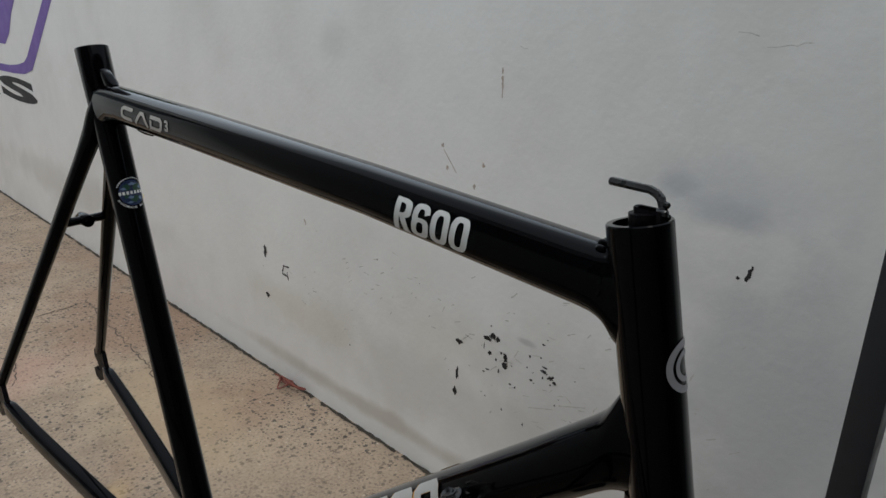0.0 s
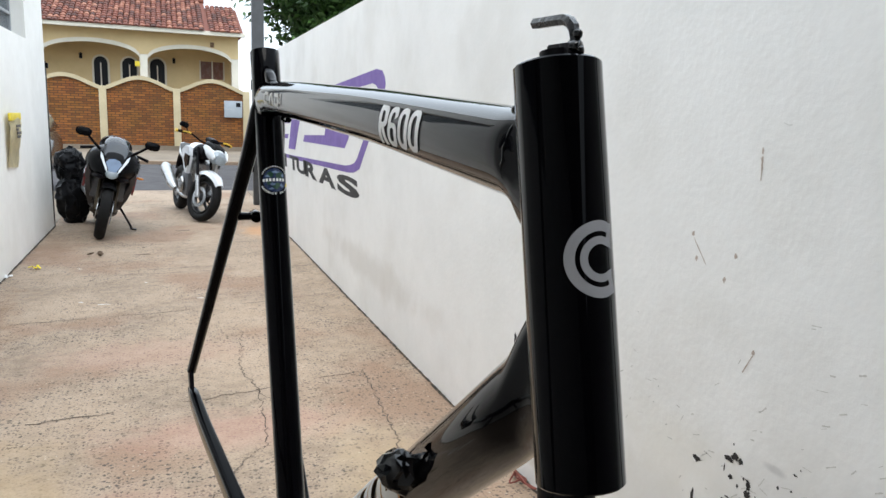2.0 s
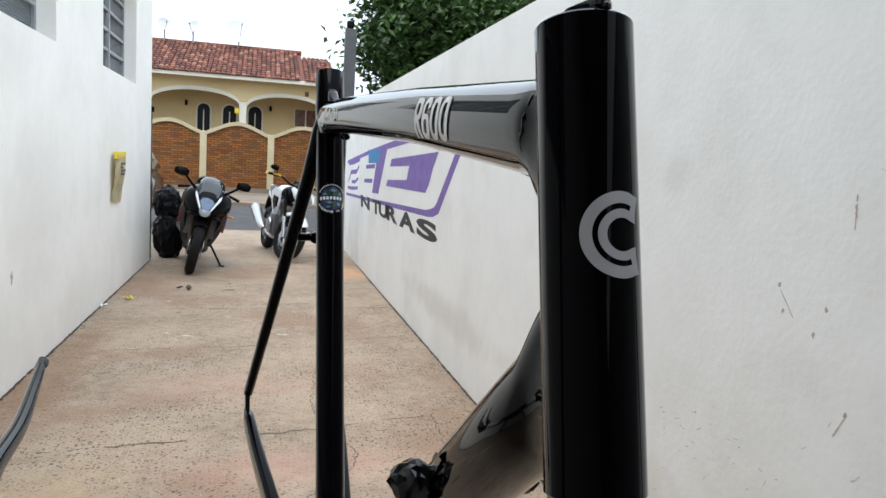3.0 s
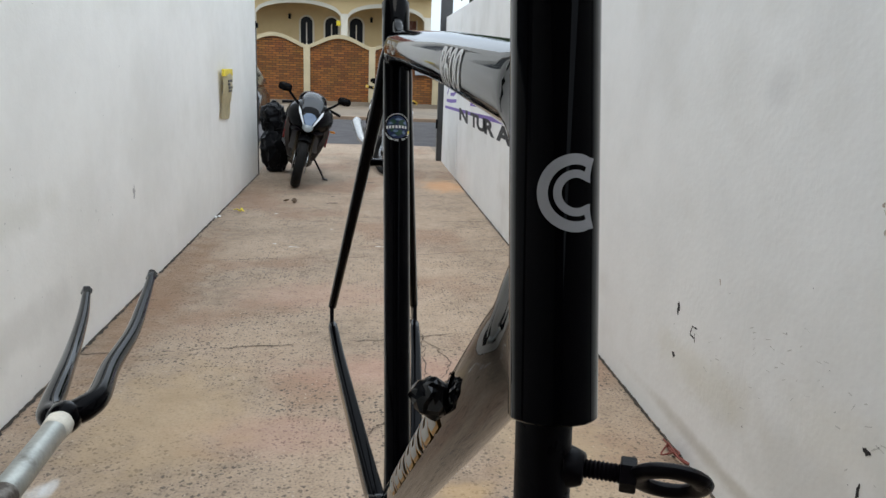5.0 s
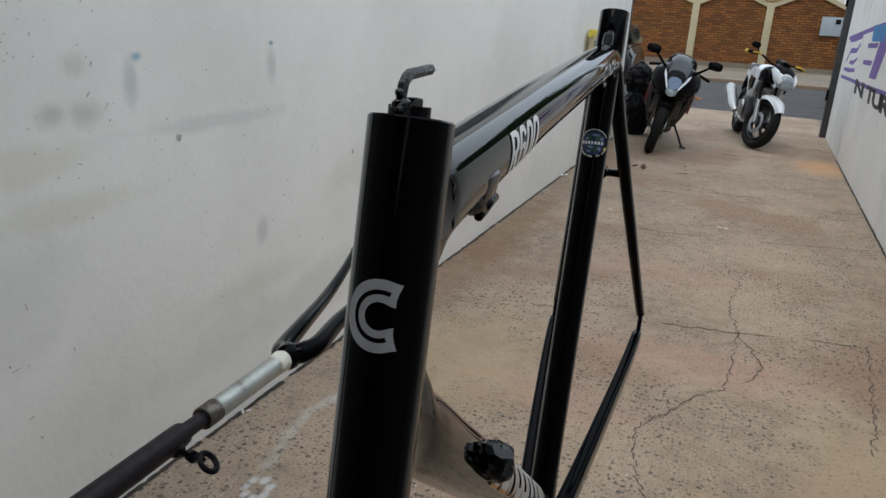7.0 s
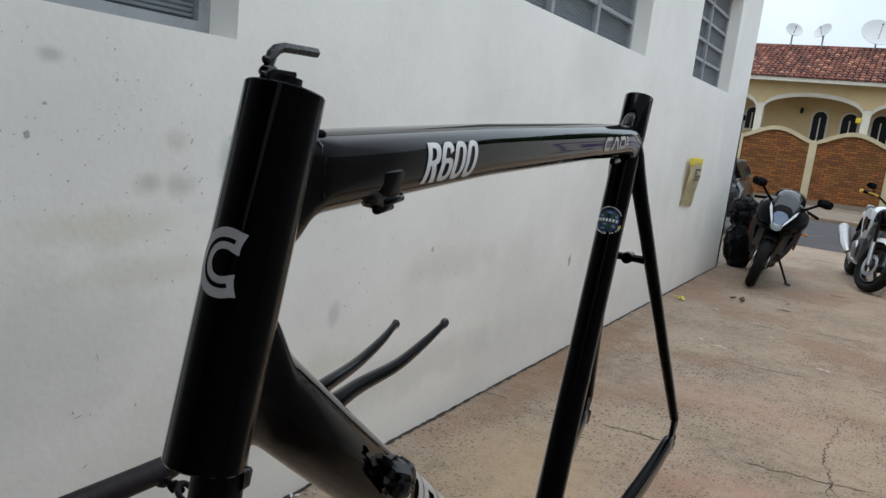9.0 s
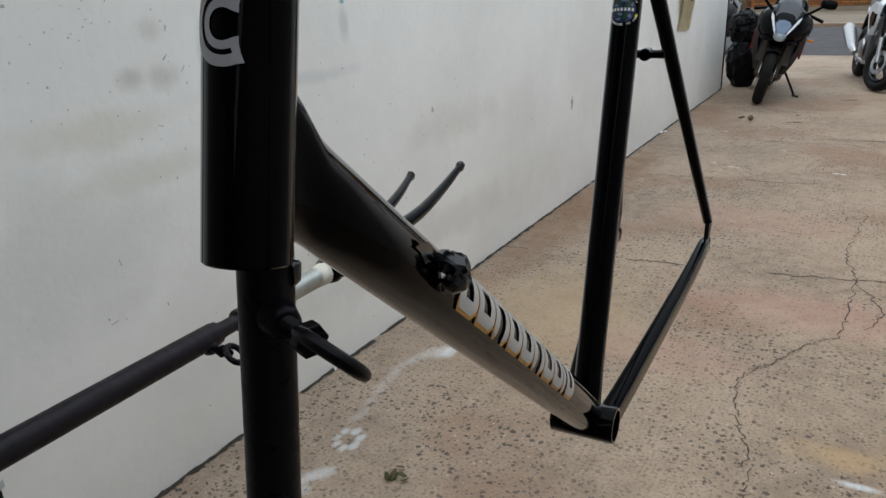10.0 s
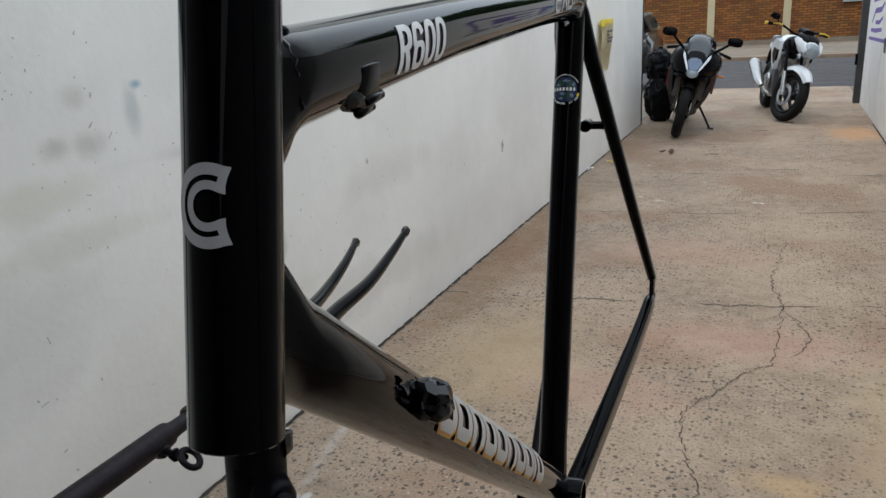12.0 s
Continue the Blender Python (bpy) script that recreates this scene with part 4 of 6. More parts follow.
soft_spots(M_FLOOR, [
    (0.75, 3.35, 0, 0.75, 0.30, 0.3, (0.42, 0.225, 0.175), 0.4), (0.35, 4.5, 0, 0.8, 0.4, 0.3, (0.42, 0.25, 0.19), 0.35), (0.25, 2.75, 0, 0.5, 0.25, 0.3, (0.42, 0.23, 0.18), 0.35),
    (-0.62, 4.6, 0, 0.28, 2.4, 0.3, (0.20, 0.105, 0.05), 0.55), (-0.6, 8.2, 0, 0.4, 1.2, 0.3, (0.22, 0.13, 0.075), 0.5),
    (-0.2, 2.9, 0, 0.5, 0.8, 0.3, (0.42, 0.30, 0.17), 0.5), (1.3, 2.7, 0, 0.35, 0.8, 0.3, (0.46, 0.35, 0.22), 0.5), (1.55, 8.9, 0, 0.4, 0.7, 0.3, (0.52, 0.27, 0.12), 0.65), (0.9, 2.35, 0, 0.2, 0.1, 0.3, (0.46, 0.31, 0.16), 0.6),
    *((x, y, 0, 0.034, 0.085, 0.2, CHALK, w * (0.62 if y > 2.38 else 0.42)) for x, y, w in ((-0.427, 2.425, 0.7), (-0.455, 2.40, 0.55), (-0.49, 2.37, 0.45), (-0.518, 2.31, 0.38), (-0.536, 2.23, 0.36), (-0.528, 2.15, 0.34), (-0.518, 2.07, 0.34), (-0.50, 1.98, 0.32), (-0.478, 1.91, 0.32))),
    *((x, y, 0, 0.020, 0.030, 0.2, CHALK, 0.40) for x, y in ((-0.470, 1.765), (-0.468, 1.800), (-0.436, 1.816), (-0.402, 1.795), (-0.395, 1.750), (-0.420, 1.728), (-0.450, 1.738))),
    *((x, y, 0, 0.032, 0.046, 0.2, CHALK, 0.30) for x, y in ((-0.433, 1.52), (-0.426, 1.558), (-0.407, 1.592), (-0.385, 1.618), (-0.399, 1.516), (-0.421, 1.481))),
    (0.95, 2.228, 0, 0.085, 0.022, 0.2, CHALK, 0.55)], 9.0)

# leaves, scraps and the red thread
M_LEAF_DRY = mat("dead_leaf", (0.070, 0.064, 0.018), 0.8, vary=(40, 0.5))


def scrap(name, at, size, material, label, category, seed, n=6):
    r = random.Random(seed)
    bm = bmesh.new()
    for k in range(n):
        c = Vector(at) + Vector((r.gauss(0, size * 0.35), r.gauss(0, size * 0.35), size * (0.1 + 0.25 * r.random())))
        lf = bmesh.new()
        bmesh.ops.create_icosphere(lf, subdivisions=2, radius=size * 0.3)
        turned(lf, Matrix.Translation(c) @ Euler((r.uniform(-0.6, 0.6), r.uniform(-0.6, 0.6), r.uniform(0, 6))).to_matrix().to_4x4() @ Matrix.Diagonal((1.2, 0.6, 0.18, 1)))
        me = bpy.data.meshes.new("tmp")
        lf.to_mesh(me)
        lf.free()
        bm.from_mesh(me)
        bpy.data.meshes.remove(me)
    low = min(v.co.z for v in bm.verts)
    bmesh.ops.translate(bm, vec=(0, 0, at[2] - low), verts=bm.verts)
    crumple(bm, size * 0.08, 60, seed)
    return tagged(part(name, bm, material, None), label, category)


scrap("dead_leaf", (-0.191, 1.681, 0.0), 0.045, M_LEAF_DRY, "curled olive leaf lying on the concrete", "leaf", 5)
scrap("dead_leaf", (-0.143, 7.54, 0.0), 0.10, mat("brown_leaf", (0.09, 0.055, 0.03), 0.8), "dry brown leaf lying on the driveway", "leaf", 8, 4)
scrap("yellow_flower", (-0.562, 7.06, 0.0), 0.075, mat("yellow_petal", (0.75, 0.6, 0.02), 0.6), "fallen yellow flower on the concrete", "flower", 9, 4)
scrap("paper_scrap", (-0.72, 6.78, 0.0), 0.07, M_WALL, "white paper scrap beside the wall", "scrap", 10, 3)
scrap("paper_scrap", (-0.725, 2.10, 0.0), 0.03, M_WALL, "white paper scrap beside the wall", "scrap", 12, 2)
r = random.Random(3)
yarn = [Vector((1.715 + r.gauss(0, 0.022), 2.545 + r.gauss(0, 0.05), 0.012 + abs(r.gauss(0, 0.028)))) for k in range(15)]
tagged(part("red_thread", tube(arc_pts(yarn, 6), 0.0032, 8), mat("faded_red_yarn", (0.22, 0.065, 0.05), 0.9, vary=(60, 0.5)), None), "tangle of faded red thread against the wall foot", "thread")

# windows of the building
M_STEEL = mat("grey_window_steel", (0.30, 0.31, 0.32), 0.5, vary=(12, 0.3))
M_GLASS = bpy.data.materials.new("ribbed_glass")
M_GLASS.use_nodes = True
gb = M_GLASS.node_tree.nodes["Principled BSDF"]
gb.inputs["Base Color"].default_value, gb.inputs["Roughness"].default_value = (0.20, 0.22, 0.23, 1), 0.18
gw = M_GLASS.node_tree.nodes.new("ShaderNodeTexWave")
gw.bands_direction = "Z"
gw.inputs["Scale"].default_value = 22
gc = M_GLASS.node_tree.nodes.new("ShaderNodeTexCoord")
gp = M_GLASS.node_tree.nodes.new("ShaderNodeBump")
gp.inputs["Distance"].default_value = 0.01
M_GLASS.node_tree.links.new(gc.outputs["Object"], gw.inputs["Vector"])
M_GLASS.node_tree.links.new(gw.outputs["Fac"], gp.inputs["Height"])
M_GLASS.node_tree.links.new(gp.outputs[0], gb.inputs["Normal"])
for k, (y0, y1, z0, z1) in enumerate(WINDOWS):
    w = thing("window_%d" % (k + 1), (XL - 0.14, (y0 + y1) / 2, z0), "grey steel window with horizontal bars and ribbed glass panes", "window", "", "structure")
    x0, x1 = XL - 0.15, XL - 0.115
    bm = bmesh.new()
    for lo, hi in (((x0, y0, z0), (x1, y0 + 0.04, z1)), ((x0, y1 - 0.04, z0), (x1, y1, z1)), ((x0, y0 + 0.04, z0), (x1, y1 - 0.04, z0 + 0.04)), ((x0, y0 + 0.04, z1 - 0.04), (x1, y1 - 0.04, z1))):
        add_box(bm, lo, hi)
    part("window_frame", bm, M_STEEL, w, "", False)
    cols = 2 if k != 1 else 3
    ys = np.linspace(y0 + 0.04, y1 - 0.04, cols + 1)
    zs = np.linspace(z0 + 0.04, z1 - 0.04, 6)
    for y in ys[1:-1]:
        part("mullion", box((x0, y - 0.022, z0 + 0.04), (x1 + 0.012, y + 0.022, z1 - 0.04), 0.003), M_STEEL, w)
    for a, b in zip(ys, ys[1:]):
        for c, d in zip(zs, zs[1:]):
            part("pane", box((x0 + 0.008, a + 0.004, c + 0.004), (x0 + 0.014, b - 0.004, d - 0.004)), M_GLASS, w, "", False)
    for z in zs[1:-1]:
        part("bar", box((x1 - 0.016, y0 + 0.041, z - 0.014), (x1 + 0.006, y1 - 0.041, z + 0.014), 0.003), M_STEEL, w)
# a solid block; the darkness of the unlit room is in its colour
structure("building_inside", box((XL - 3.2, -6.0, 0.0), (XL - 0.9, 9.34, 4.2)), mat("painted_unlit_room", (0.05, 0.05, 0.05), 0.9), "dark room behind the windows", "room")
structure("roof_slab", box((XL - 4.0, -6.2, 4.3), (XL + 0.05, 9.66, 4.45)), M_WALL, "white concrete roof edge of the building", "roof")
structure("wall_north_building", box((XL - 4.0, 9.38, -0.05), (XL - 0.18, 9.56, 4.3)), M_WALL, "white street-side wall of the building", "wall")

# notice on the wall
nb = thing("notice_holder", (XL, 7.35, 0.86), "cream and yellow paper notice curling off the wall", "notice")
nm = mat("cream_paper", (0.74, 0.65, 0.42), 0.7, vary=(9, 0.4))
bm = bmesh.new()
rows = []
for j in range(13):
    z = 1.275 - 0.42 * j / 12
    rows.append([bm.verts.new((XL + 0.012 + 0.05 * math.sin(math.pi * min(1, j / 12 + 0.25)) * (0.5 + 0.5 * math.cos(2.6 * (i / 6 - 0.6))) + 0.012 * rnd.random(), 7.17 + 0.42 * i / 6 + 0.03 * math.sin(j * 0.9) * (j / 12), z - 0.03 * (i / 6) * (j / 12))) for i in range(7)])
for a, b in zip(rows, rows[1:]):
    for i in range(6):
        bm.faces.new((a[i], a[i + 1], b[i + 1], b[i]))
bmesh.ops.solidify(bm, geom=bm.faces[:], thickness=0.012)
part("sheet", bm, nm, nb)
part("header", box((XL + 0.03, 7.17, 1.235), (XL + 0.058, 7.60, 1.30), 0.008), mat("yellow_card", (0.75, 0.58, 0.05), 0.6, vary=(14, 0.3)), nb, "yellow top strip")
for z, a, b in ((1.19, 7.31, 7.50), (1.16, 7.31, 7.48), (1.13, 7.33, 7.50), (1.10, 7.33, 7.47)):
    part("printed_bar", box((XL + 0.064, a, z - 0.011), (XL + 0.068, b, z + 0.011)), mat("grey_print", (0.12, 0.11, 0.10), 0.7) if z > 1.18 else bpy.data.materials["grey_print"], nb, "", False)

# painted sign on the wall: purple outline, shapes and lettering
M_PURPLE = mat("purple_wall_paint", (0.20, 0.13, 0.40), 0.7, vary=(3, 0.25), bump=(55, 0.001))
M_BLUE = mat("blue_wall_paint", (0.05, 0.23, 0.50), 0.7, vary=(3, 0.25))
M_LETTER = mat("black_wall_paint", (0.03, 0.03, 0.032), 0.7, vary=(3, 0.3))
sign = thing("painted_sign", (XR, 7.5, 0.8), "purple outlined business sign painted on the white wall", "sign")


def on_wall(loop, name, material, label="", lift=0.0012):
    bm = bmesh.new()
    bm.faces.new([bm.verts.new((XR - lift, y, z)) for y, z in loop])
    bmesh.ops.triangulate(bm, faces=bm.faces)
    return part(name, bm, material, sign, label, False)


def band(pts, wids, name):
    up, dn = [], []
    for k, (y, z) in enumerate(pts):
        a, b = Vector(pts[max(k - 1, 0)]), Vector(pts[min(k + 1, len(pts) - 1)])
        d = (b - a).normalized()
        up.append((y - d.y * wids[k], z + d.x * wids[k]))
        dn.append((y + d.y * wids[k], z - d.x * wids[k]))
    return on_wall(up + dn[::-1], name, M_PURPLE)


outer = [(11.1, 1.34), (8.9, 1.475), (4.86, 1.672), (4.72, 1.655), (4.66, 1.615), (4.64, 1.57), (4.67, 1.50), (5.18, 1.075), (5.27, 1.0), (5.44, 0.962), (5.66, 0.948), (8.2, 0.89), (11.1, 0.83)]
inner = [(11.1, 1.295), (8.9, 1.425), (4.95, 1.585), (4.87, 1.572), (4.82, 1.55), (4.81, 1.525), (4.85, 1.465), (5.34, 1.075), (5.42, 1.035), (5.55, 1.012), (5.72, 0.995), (8.2, 0.93), (11.1, 0.868)]
bm = bmesh.new()
ov, iv = ([bm.verts.new((XR - 0.0012, y, z)) for y, z in loop] for loop in (outer, inner))
for k in range(len(ov) - 1):
    bm.faces.new((ov[k], ov[k + 1], iv[k + 1], iv[k]))
part("outline", bm, M_PURPLE, sign, "", False)
for loop in ([(7.32, 1.38), (5.37, 1.44), (5.52, 1.32), (6.42, 1.325), (7.39, 1.305)], [(6.42, 1.325), (5.52, 1.32), (5.62, 1.20), (6.51, 1.20)], [(6.51, 1.20), (5.62, 1.20), (5.74, 1.125), (7.57, 1.105), (7.50, 1.17)]):
    on_wall(loop, "emblem_block", M_PURPLE, "", 0.0018)
for loop in ([(8.20, 1.48), (7.60, 1.485), (8.06, 1.0), (8.52, 0.99)], [(9.10, 1.30), (8.361, 1.32), (8.41, 1.27), (9.10, 1.255)], [(9.20, 1.13), (8.511, 1.15), (8.56, 1.10), (9.20, 1.085)]):
    on_wall(loop, "emblem_stroke", M_PURPLE, "", 0.0018)
on_wall([(8.95, 1.478), (7.98, 1.485), (8.12, 1.335), (8.90, 1.322)], "emblem_patch", M_BLUE, "blue square of the sign", 0.0024)
for pts, wids in (([(9.7, 1.36), (10.3, 1.32), (10.9, 1.29)], [0.02, 0.025, 0.02]), ([(9.75, 1.28), (10.0, 1.2), (10.6, 1.18), (10.9, 1.04)], [0.02, 0.03, 0.03, 0.02]), ([(9.8, 0.99), (10.4, 0.96), (10.95, 0.95)], [0.02, 0.025, 0.02]), ([(9.8, 1.12), (10.1, 1.06), (10.5, 1.05)], [0.02, 0.025, 0.02])):
    band(pts, wids, "emblem_stroke")
for ch, y0, y1 in (("S", 5.27, 6.00), ("A", 6.06, 6.78), ("R", 6.86, 7.47), ("U", 7.40, 7.98), ("T", 7.92, 8.44), ("N", 8.66, 9.44)):
    bm = text_bm(ch, y1 - y0, 0.148, 0.045, 0.0)
    for v in bm.verts:
        v.co = (XR - 0.0014, (y0 + y1) / 2 - v.co.x + 0.35 * v.co.y, 0.848 + v.co.y)
    part("letter", bm, M_LETTER, sign, "black wide capital letter", False)

# gate posts and rubbish bags
gate = thing("gate_post", (XR + 0.02, 11.43, 0.0), "dark steel gate post at the street end of the wall", "post")
part("post", box((XR - 0.08, 11.40, 0.0), (XR + 0.09, 11.52, 3.3), 0.01), mat("dark_grey_steel", (0.045, 0.047, 0.05), 0.5, vary=(4, 0.4)), gate)
part("cap", box((XR - 0.06, 11.42, 3.3), (XR + 0.05, 11.50, 3.42), 0.03), M_SATIN, gate)
part("hinge", tube([(XR - 0.09, 11.39, 0.5), (XR - 0.09, 11.39, 0.64)], 0.016, 12), M_SATIN, gate)
part("hinge", tube([(XR - 0.09, 11.39, 1.7), (XR - 0.09, 11.39, 1.84)], 0.016, 12), M_SATIN, gate)
jamb = thing("gate_jamb", (XL + 0.01, 9.59, 0.0), "weathered dark steel gate jamb at the building corner", "post")
part("post", box((XL - 0.06, 9.562, 0.0), (XL + 0.006, 9.62, 1.86), 0.004), M_SATIN, jamb)
part("latch", box((XL + 0.006, 9.57, 1.78), (XL + 0.03, 9.61, 1.84), 0.004), M_SATIN, jamb)
tagged(structure("wall_joint", box((XR + 0.004, 9.6, 0.0), (XR + 0.15, 9.625, 2.14)), M_DIRT, "dark open joint in the boundary wall", "gap"), "", "", "", "structure")
M_BAG = mat("black_bin_bag", (0.005, 0.005, 0.006), 0.38, bump=(11, 0.008), gloss=0.10)


def bag(at, rx, ry, rz, seed, label):
    bm = bmesh.new()
    bmesh.ops.create_icosphere(bm, subdivisions=5, radius=1.0)
    for v in bm.verts:
        c = v.co.copy()
        v.co = Vector((c.x * rx, c.y * ry, c.z * rz * (1.0 if c.z < 0.4 else 1.0 - 0.25 * (c.z - 0.4))))
        v.co += Vector(noise.noise_vector(c * 2.2 + Vector((seed, 0, 0)))) * 0.06
        v.co += Vector(noise.noise_vector(Vector((c.x * 4, c.y * 4, c.z * 9)) + Vector((seed, 3, 0)))) * 0.016
    low = min(v.co.z for v in bm.verts)
    for v in bm.verts:
        v.co.z = max(v.co.z, low + 0.05) - low - 0.05
    bmesh.ops.translate(bm, vec=at, verts=bm.verts)
    t = thing("rubbish_bag", at, label, "bag", "rubbish bags at the gate")
    part("sack", bm, M_BAG, t)
    part("knot", crumple(lathe((at[0], at[1], at[2] + 1.6 * rz), (0.2, 0.1, 1), [(0, 0.03), (0.02, 0.018), (0.04, 0.026), (0.06, 0.03)], 12), 0.01, 20, seed), M_BAG, t)


bag((-0.585, 9.88, 0.0), 0.17, 0.22, 0.32, 1.0, "full black plastic rubbish bag on the ground by the gate")
bag((-0.60, 9.92, 0.50), 0.15, 0.20, 0.22, 5.0, "black plastic rubbish bag stacked on another bag")

# ---- spare fork on its rod, and the rack's posts ----
rack = thing("parts_rack", (0.30, 0.47, 0.0), "dark steel rack post with flaking paint and a long rod", "rack")
part("post", box((0.252, 0.468, 0.0), (0.312, 0.500, 1.75), 0.004), M_SATIN, rack)
part("base_plate", box((0.165, 0.37, 0.0), (0.405, 0.61, 0.012), 0.003), M_SATIN, rack)
fl = []
for k in range(26):
    z, w, h = rnd.uniform(0.9, 1.55), rnd.uniform(0.002, 0.006), rnd.uniform(0.004, 0.02)
    fl.append([(0.3125, 0.500 - w, z), (0.3128, 0.5015, z + 0.002), (0.3128, 0.5015, z + h), (0.3125, 0.500 - w * 0.6, z + h * 0.8)])
bm = bmesh.new()
for q in fl:
    bm.faces.new([bm.verts.new(p) for p in q])
tagged(part("flaking_paint", bm, mat("pale_flaking_paint", (0.5, 0.49, 0.47), 0.8), rack, "pale flakes of peeling paint", False), "", "", "", "stuff")
R0, R1 = Vector((0.279, 0.525, 0.994)), Vector((0.257, 0.962, 0.984))
RD = (R1 - R0).normalized()


def on_rod(y):
    return R0 + (R1 - R0) * (y - R0.y) / (R1.y - R0.y)


part("rod", tube([on_rod(0.499), on_rod(0.7), on_rod(0.752), on_rod(0.757), on_rod(0.759), on_rod(0.770), on_rod(0.83)], [0.0132, 0.0132, 0.0132, 0.0124, 0.0096, 0.0088, 0.0086], 24), M_PURPLE_STEEL, rack, "dull violet-black steel rod with a thinner end")
rb, rn2, re_ = Vector((0.279, 0.738, 0.982)), Vector((0.304, 0.730, 0.9885)), Vector((0.331, 0.7225, 0.995))
bd = (re_ - rb).normalized()
part("bolt_boss", crumple(lathe(rb - bd * 0.006, bd, [(0, 0.0085), (0.005, 0.0078), (0.009, 0.0060), (0.010, 0.0040)], 16), 0.0014, 190, 9), M_PURPLE_STEEL, rack)
part("eye_bolt", tube([rb, rb.lerp(re_, 0.5), re_ - bd * 0.0105], [0.0038, 0.0036, 0.0036], 12), M_SATIN, rack)
part("nut", lathe(rn2 - bd * 0.003, bd, [(0, 0.0060), (0.0006, 0.0066), (0.0056, 0.0066), (0.0062, 0.0060)], 6), M_SATIN, rack, sharp=20)
part("eye", torus_bm(re_, Vector((0.69, 0.29, 0.76)).normalized(), 0.0102, 0.0027, 32, 10, 1.3), M_SATIN, rack)
fork = thing("bicycle_fork", on_rod(0.83), "black bicycle fork with bare metal steerer pushed onto a rod", "bicycle fork")
part("steerer", lathe(on_rod(0.790), RD, [(0.03, 0.0104), (0.0, 0.0104), (0.0, 0.0124), (0.0008, 0.0129), (0.08, 0.0127), (0.165, 0.0127)], 32, False), M_BARE, fork, "scratched bare aluminium steerer tube")
M_GRIME = mat("brown_thread_grime", (0.075, 0.058, 0.045), 0.55, 0.25, vary=(60, 0.6), dirt=(40, 0.55, (0.30, 0.28, 0.25), 0.6), bump=(300, 0.0006))
part("thread", lathe(on_rod(0.790), RD, [(0.014, 0.0102), (-0.0005, 0.0102), (-0.0005, 0.0128), (0.0004, 0.0131)] + [(0.001 + 0.0011 * k, 0.0133 if k % 2 else 0.0130) for k in range(20)] + [(0.0235, 0.0127)], 32, False), M_GRIME, fork, "grimy brown threaded end of the steerer")
part("crown_tape", crumple(lathe(on_rod(0.931), RD, [(0, 0.0128), (0.001, 0.0136), (0.010, 0.0139), (0.017, 0.0143), (0.020, 0.0140), (0.021, 0.0128)], 28, False), 0.0011, 150, 4), mat("pale_masking_tape", (0.66, 0.62, 0.53), 0.55, vary=(50, 0.3), bump=(200, 0.001)), fork, "pale masking tape round the steerer", sharp=30)
TA, TB = Vector((0.156, 1.321, 1.015)), Vector((0.249, 1.335, 1.037))
FW = (TB - TA).normalized()
RAKE = FW.cross(RD).normalized()
RAKE = RAKE if RAKE.z > 0 else -RAKE
for sgn, tip in ((-1, TA), (1, TB)):
    c0 = on_rod(0.970)
    path = arc_pts([c0 + FW * 0.004 * sgn, c0 + FW * 0.017 * sgn + RD * 0.008, c0 + FW * 0.026 * sgn + RD * 0.030 + RAKE * 0.002, c0.lerp(tip, 0.28) + FW * 0.015 * sgn - RAKE * 0.006, c0.lerp(tip, 0.55) + FW * 0.011 * sgn - RAKE * 0.013, c0.lerp(tip, 0.8) + FW * 0.004 * sgn - RAKE * 0.009, tip], 6)
    part("fork_blade", tube(path, [float(np.interp(k, (0, 6, 12, 18, 30, 36), (0.014, 0.0146, 0.0132, 0.0114, 0.0078, 0.0056))) for k in range(len(path))], 20), M_BLACK, fork)
    d = (path[-1] - path[-3]).normalized()
    part("fork_end", crumple(lathe(tip - d * 0.012, d, [(0, 0.0066), (0.006, 0.0080), (0.013, 0.0082), (0.0185, 0.0052), (0.0205, 0.0016)], 6), 0.0022, 150, 3 + sgn), M_TAPE, fork, "fork end wrapped in black tape", sharp=20)
part("crown", crumple(lathe(on_rod(0.952), RD, [(0, 0.013), (0.004, 0.0165), (0.014, 0.0185), (0.022, 0.016), (0.026, 0.009)], 28), 0.0004, 60, 2), M_BLACK, fork)
rack2 = thing("rack_post", (1.272, 0.50, 0.0), "dark steel rack post dusted with pale overspray", "rack")
part("post", box((1.252, 0.477, 0.0), (1.292, 0.517, 1.60), 0.004), mat("dark_blue_steel", (0.010, 0.011, 0.016), 0.4, vary=(8, 0.4), dirt=(5, 0.62, (0.12, 0.13, 0.17), 0.5)), rack2)
part("base_plate", box((1.15, 0.38, 0.0), (1.39, 0.62, 0.012), 0.003), M_SATIN, rack2)

# ---- street and house ----
M_ASPHALT = mat("grey_asphalt", (0.056, 0.051, 0.054), 0.9, vary=(0.7, 0.3), bump=(60, 0.004))
M_PAVE = mat("pavement_concrete", (0.20, 0.160, 0.118), 0.85, vary=(0.5, 0.5), bump=(40, 0.003))
M_KERB = mat("kerb_stone", (0.27, 0.19, 0.13), 0.85, vary=(2, 0.5))
structure("road", box((-70, 13.62, -0.124), (70, 20.3, -0.02)), M_ASPHALT, "grey asphalt street crossing behind the driveway", "road")
structure("pavement_west", box((-70, 9.58, -0.124), (XL - 0.03, 13.6, -0.005)), M_PAVE, "concrete pavement beside the driveway", "pavement")
structure("pavement_east", box((XR + 0.03, 11.55, -0.124), (70, 13.6, -0.005)), M_PAVE, "concrete pavement beside the driveway", "pavement")
structure("kerb", box((-70, 20.3, -0.124), (70, 20.48, 0.07), 0.015), M_KERB, "worn brownish kerb on the far side of the street", "kerb")
